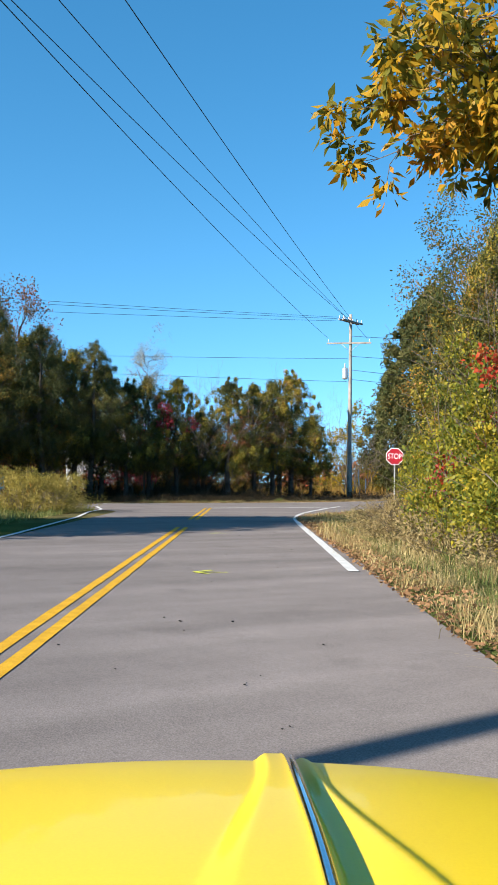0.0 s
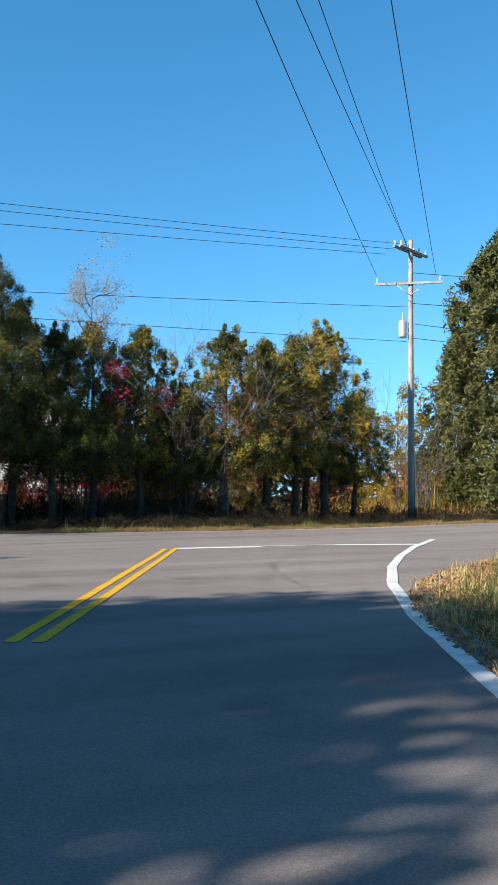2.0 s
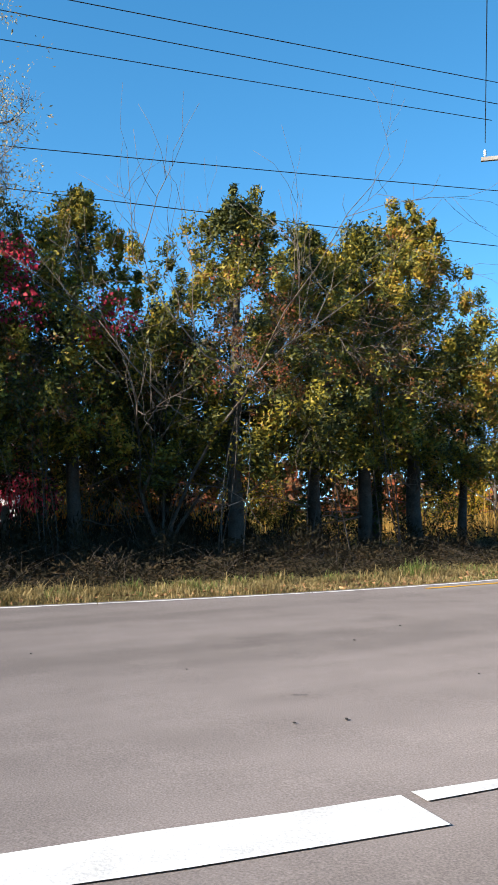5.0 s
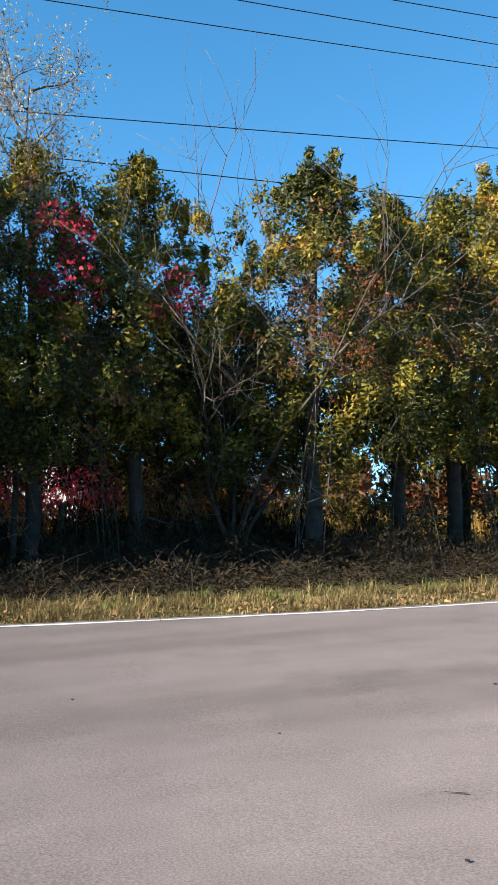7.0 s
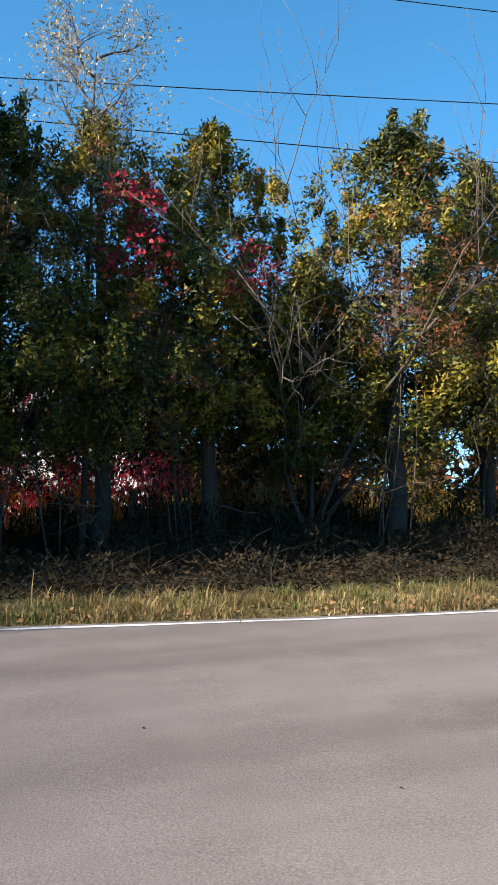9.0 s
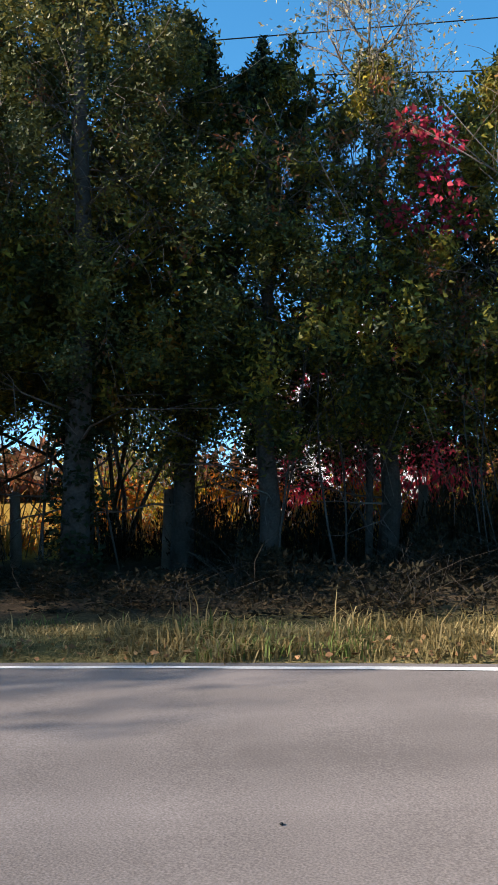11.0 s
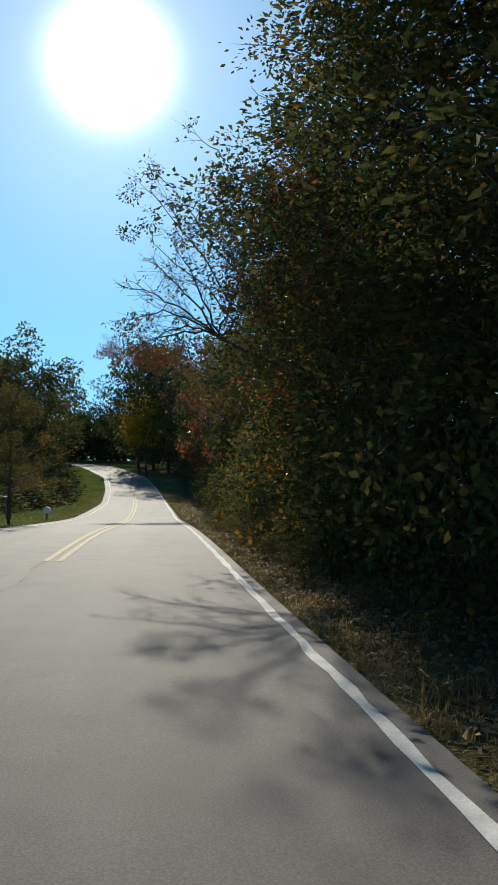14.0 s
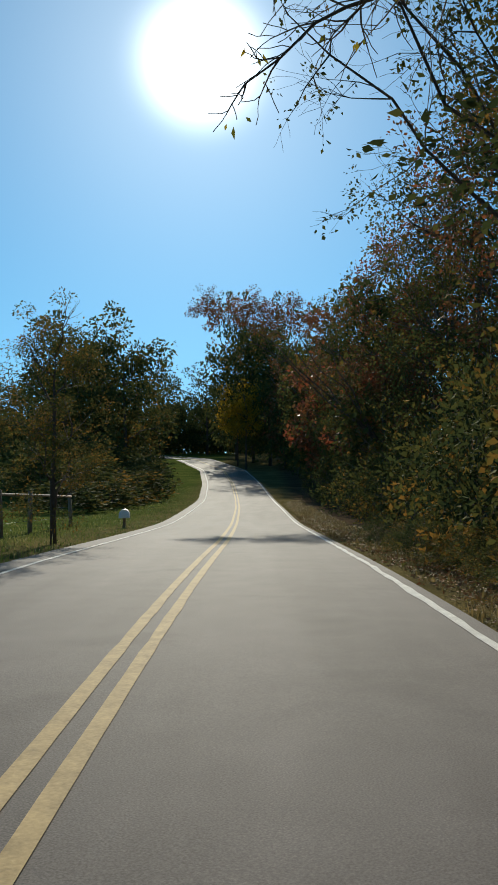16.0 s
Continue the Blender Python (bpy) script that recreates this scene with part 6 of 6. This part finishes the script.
grass("shade_grass", 9000, verge_far(36, 90, 3.0, 4.6), (0.1, 0.3), scrub_grass, "thin scruffy grass at the wood's edge", 9, 0.01, 0.8)
grass("field_grass", 15000, verge_far(-25, 26, 13.2, 22), (0.6, 1.5), field_straw, "golden field grass behind the trees", 6, 0.02)
grass("pasture_grass", 18000, verge_far(14, 110, -7.0, -2.9), (0.08, 0.25), green_grass, "short green pasture grass by the road", 7, 0.01)
grass("corner_grass", 16000, lambda rng, n: (rng.uniform(-12, -6.6, n), rng.uniform(18, 40, n)), (0.15, 0.5), green_grass, "rough grass at the road corner", 8, 0.008, 0.6)


def litter(name, n, where, seed, label):
    rng = np.random.default_rng(seed)
    x, y = where(rng, n)
    p = np.stack([x, y, lie(x, y) + 0.035 + rng.uniform(0, 0.02, n)], 1)
    way = rng.normal(size=(n, 3)) * [1, 1, 0.25]
    size = rng.uniform(0.6, 1.3, n)
    tagged(new(name, leaves(name, p, way, 0.06 * size, 0.035 * size, litter_leaf, rng)), label, "leaves", kind="stuff")


litter("fallen_leaves", 9000, verge_right(-0.12, 0.75), 1, "brown fallen leaves along the asphalt's edge")
litter("fallen_leaves", 4000, verge_far(-25, 70, 2.84, 3.7), 2, "brown fallen leaves along the far edge")
litter("fallen_leaves", 7000, verge_far(8, 45, 3.1, 5.2), 3, "brown fallen leaves under the trees")


# ---- shed, fence, car ----
def shed(x, y, rz):
    t = thing("shed", pose(*on_ground(x, y), 0, 0, rz), "small white-sided gabled shed behind the trees", "shed")
    for i in range(14):
        part("siding_board", box("siding_board", (3.4, 0.03, 0.215), white_siding, 0.004), t, at=pose(0, -1.5, 0.12 + 0.21 * i, -4))
        part("siding_board", box("siding_board", (0.03, 3.0, 0.215), white_siding, 0.004), t, at=pose(1.7, 0, 0.12 + 0.21 * i, 0, -4))
    part("wall", box("wall", (3.36, 2.96, 3.0), white_siding, 0.01), t, at=pose(0, 0, 1.5))
    part("gable", plate("gable", [(-1.7, 0), (1.7, 0), (0, 1.3)], 0.04, white_siding), t, at=pose(0, -1.5, 3.0))
    for s in (-1, 1):
        part("roof_slope", box("roof_slope", (2.35, 3.5, 0.07), shingle, 0.01), t, at=pose(s * 0.95, 0, 3.68, 0, s * 37.5, 0))
    return t


shed(-10.9, 67.0, 15).scale = (1.4, 1.4, 1.4)


def fence_post():
    t = tagged(new("fence_post"), "weathered wooden fence post by the pasture", "fence post", group="pasture fence posts")
    part("post", tubes("post", [(np.array([(0, 0, -0.3), (0.01, 0, 0.5), (0, 0.01, 1.2)]), [0.07, 0.068, 0.06])], post_wood, 9), t)
    return t


post = fence_post()
spots = [ahead(d, -5.9 - 0.02 * d) for d in np.arange(6, 34, 3.2)]
for x, y in spots:
    copy_thing(post, pose(*on_ground(x, y), spin.uniform(-3, 3), spin.uniform(-3, 3), spin.uniform(0, 360)))
for up in (0.35, 0.7, 1.08):
    run = [(x, y, float(lie(x, y)) + up) for x, y in spots]
    if up > 1:
        tagged(new("fence_rail", tubes("fence_rail", [(np.array(run), np.full(len(run), 0.04))], post_wood, 7)), "weathered round top rail of the pasture fence", "fence rail")
        continue
    tagged(new("fence_wire", tubes("fence_wire", [(np.array(run), np.full(len(run), 0.004))], wire_black, 4)), "thin steel wire of the pasture fence", "fence wire", group="pasture fence wires")


def mailbox(x, y, rz):
    t = thing("mailbox", pose(*on_ground(x, y), 0, 0, rz), "low white arched mailbox with a dark front on a short post", "mailbox")
    part("post", box("post", (0.09, 0.09, 0.5), post_wood, 0.006), t, at=pose(0, 0.2, 0.15))
    arch = [(0.19 * math.cos(a), 0.19 * math.sin(a)) for a in np.linspace(0, math.pi, 13)]
    part("shell", plate("shell", [(0.19, -0.13), *arch, (-0.19, -0.13)], 0.5, sign_white), t, "white sheet-metal shell", at=pose(0, -0.05, 0.48))
    door = part("door", plate("door", [(0.15, -0.11), *((0.79 * a, 0.79 * b) for a, b in arch), (-0.15, -0.11)], 0.012, rubber), t, "dark front door", at=pose(0, -0.064, 0.48))
    part("latch", box("latch", (0.03, 0.02, 0.02), galvanised, 0.003), door, at=pose(0, -0.012, 0.12))
    return t


mailbox(*ahead(32.5, -4.75), -52)


def marker_stake(x, y, height, tilt):
    t = thing("marker_stake", pose(*on_ground(x, y), 0, tilt, 0), "thin pale stake beside the utility pole", "stake", group="stakes by the pole")
    part("rod", tubes("rod", [(np.array([(0, 0, -0.2), (0, 0, height * 0.5), (0, 0, height)]), [0.028, 0.028, 0.024])], galvanised, 8), t)
    part("cap", tubes("cap", [(np.array([(0, 0, height), (0, 0, height + 0.03)]), [0.032, 0.02])], porcelain, 8), t)
    return t


for dx, dy, height, tilt in ((0.36, -0.5, 1.7, 0), (0.62, -1.1, 2.1, -3), (1.05, -0.9, 1.4, 1)):
    marker_stake(POLE[0] + dx, POLE[1] + dy, height, tilt)
# old posts between the far trees
for x, y, tilt in ((-11.6, 54.4, 6), (-9.2, 55.0, 2), (-14.6, 52.0, -4), (-6.0, 57.6, 3)):
    copy_thing(post, pose(*on_ground(x, y), tilt, 3, 0) @ Matrix.Diagonal((1.3, 1.3, 1.0, 1)))
retire(post)


def car(x, y):
    """The yellow car at the walk's start: its rounded bonnet with a raised middle fold and a bright strip."""
    t = thing("yellow_car", pose(x, y, 0.022), "glossy yellow car with rounded bonnet and bright strip", "car")
    ys = np.array([0.35, 0.5, 0.6, 0.7, 0.8, 0.9, 1.0, 1.08, 1.15, 1.22, 1.3, 1.4, 1.5, 1.6, 1.7, 1.78, 1.83])
    zs = np.array([0.955, 0.957, 0.956, 0.953, 0.949, 0.941, 0.931, 0.92, 0.907, 0.892, 0.871, 0.838, 0.795, 0.735, 0.655, 0.56, 0.45])
    yy = np.linspace(0.35, 1.83, 75)
    zz = np.interp(yy, ys, zs)
    kk = np.exp(-0.5 * (np.arange(-4, 5) / 2.0) ** 2)
    zz = np.convolve(np.pad(zz, 4, mode="edge"), kk / kk.sum(), mode="valid")
    xx = np.concatenate([np.linspace(-0.62, -0.07, 22), np.linspace(-0.06, 0.24, 121), np.linspace(0.255, 0.62, 16)])

    def strip_at(py):
        return 0.062 + 0.01 * float(smooth(py, 1.1, 0.65))

    def top(px, py, pz):
        grow = float(smooth(py, 1.12, 0.6))
        edge = strip_at(py)
        foot = 0.03 - 0.04 * grow
        soft_ = 0.013 + 0.022 * grow
        rise = 0.011 * (1 - 0.35 * grow) * float(smooth(px, foot - soft_, foot + 0.006))                     # the fold's rounded flank
        rise -= 0.014 * float(smooth(px, edge + 0.004, edge + 0.014 + 0.006 * grow))       # its steep far side
        crease = 0.092 + 0.1 * float(smooth(py, 1.12, 0.58)) ** 1.3
        rise += 0.009 * float(smooth(px, edge + 0.014, crease - 0.004)) - 0.006 * float(smooth(px, crease - 0.003, crease + 0.012))
        return pz - 0.014 - 0.15 * px * px - 0.5 * max(0.0, abs(px) - 0.4) ** 2 + rise * float(smooth(py, 1.8, 1.4))

    verts = [(a, b, top(a, b, c)) for b, c in zip(yy, zz) for a in xx]
    n = len(xx)
    faces = [(i * n + j, i * n + j + 1, (i + 1) * n + j + 1, (i + 1) * n + j) for i in range(len(yy) - 1) for j in range(n - 1)]
    bonnet = part("bonnet", mesh_of("bonnet", verts, faces, car_yellow, True), t)
    line = np.array([(strip_at(b), b, top(strip_at(b), b, c) + 0.003) for b, c in zip(yy[2:-3], zz[2:-3])])
    part("trim_strip", tubes("trim_strip", [(line, np.full(len(line), 0.0058))], chrome, 10), bonnet, "bright metal trim strip")
    part("body", box("body", (1.2, 3.4, 0.4), car_yellow, 0.12), t, at=pose(0, 0.05, 0.5))
    for s in (-1, 1):
        bm = bmesh.new()
        bmesh.ops.create_uvsphere(bm, u_segments=28, v_segments=16, radius=1.0, matrix=Matrix.Diagonal((0.2, 0.62, 0.42, 1)))
        part("wing", from_bm("wing", bm, car_yellow, True), t, at=pose(s * 0.68, 1.15, 0.48))
        part("wing", t.children[-1].data, t, at=pose(s * 0.68, -1.25, 0.48))
        for yw in (1.15, -1.25):
            k = np.array([-0.09, -0.085, -0.06, 0.06, 0.085, 0.09])
            wheel = part("wheel", tubes("wheel", [(np.stack([k, 0 * k, 0 * k], 1), [0.19, 0.28, 0.31, 0.31, 0.28, 0.19])], rubber, 28), t, "black tyre", at=pose(s * 0.66, yw, 0.31))
            part("hub_cap", tubes("hub_cap", [(np.stack([np.array([0, 0.02, 0.03]) * s, np.zeros(3), np.zeros(3)], 1), [0.17, 0.15, 0.05])], chrome, 24), wheel, "chrome hub cap", at=pose(s * 0.085, 0, 0))
        part("headlight", tubes("headlight", [(np.array([(0, 0, 0), (0, 0.05, 0), (0, 0.08, 0)]), [0.09, 0.088, 0.05])], chrome, 20), t, "round headlight", at=pose(s * 0.66, 1.68, 0.62))
    part("bumper", tubes("bumper", [(np.array([(-0.75, 1.7, 0.38), (-0.5, 1.93, 0.38), (0, 2.0, 0.38), (0.5, 1.93, 0.38), (0.75, 1.7, 0.38)]), np.full(5, 0.045))], chrome, 10), t, "chrome front bumper")
    return t


car(0.0, 0.0)
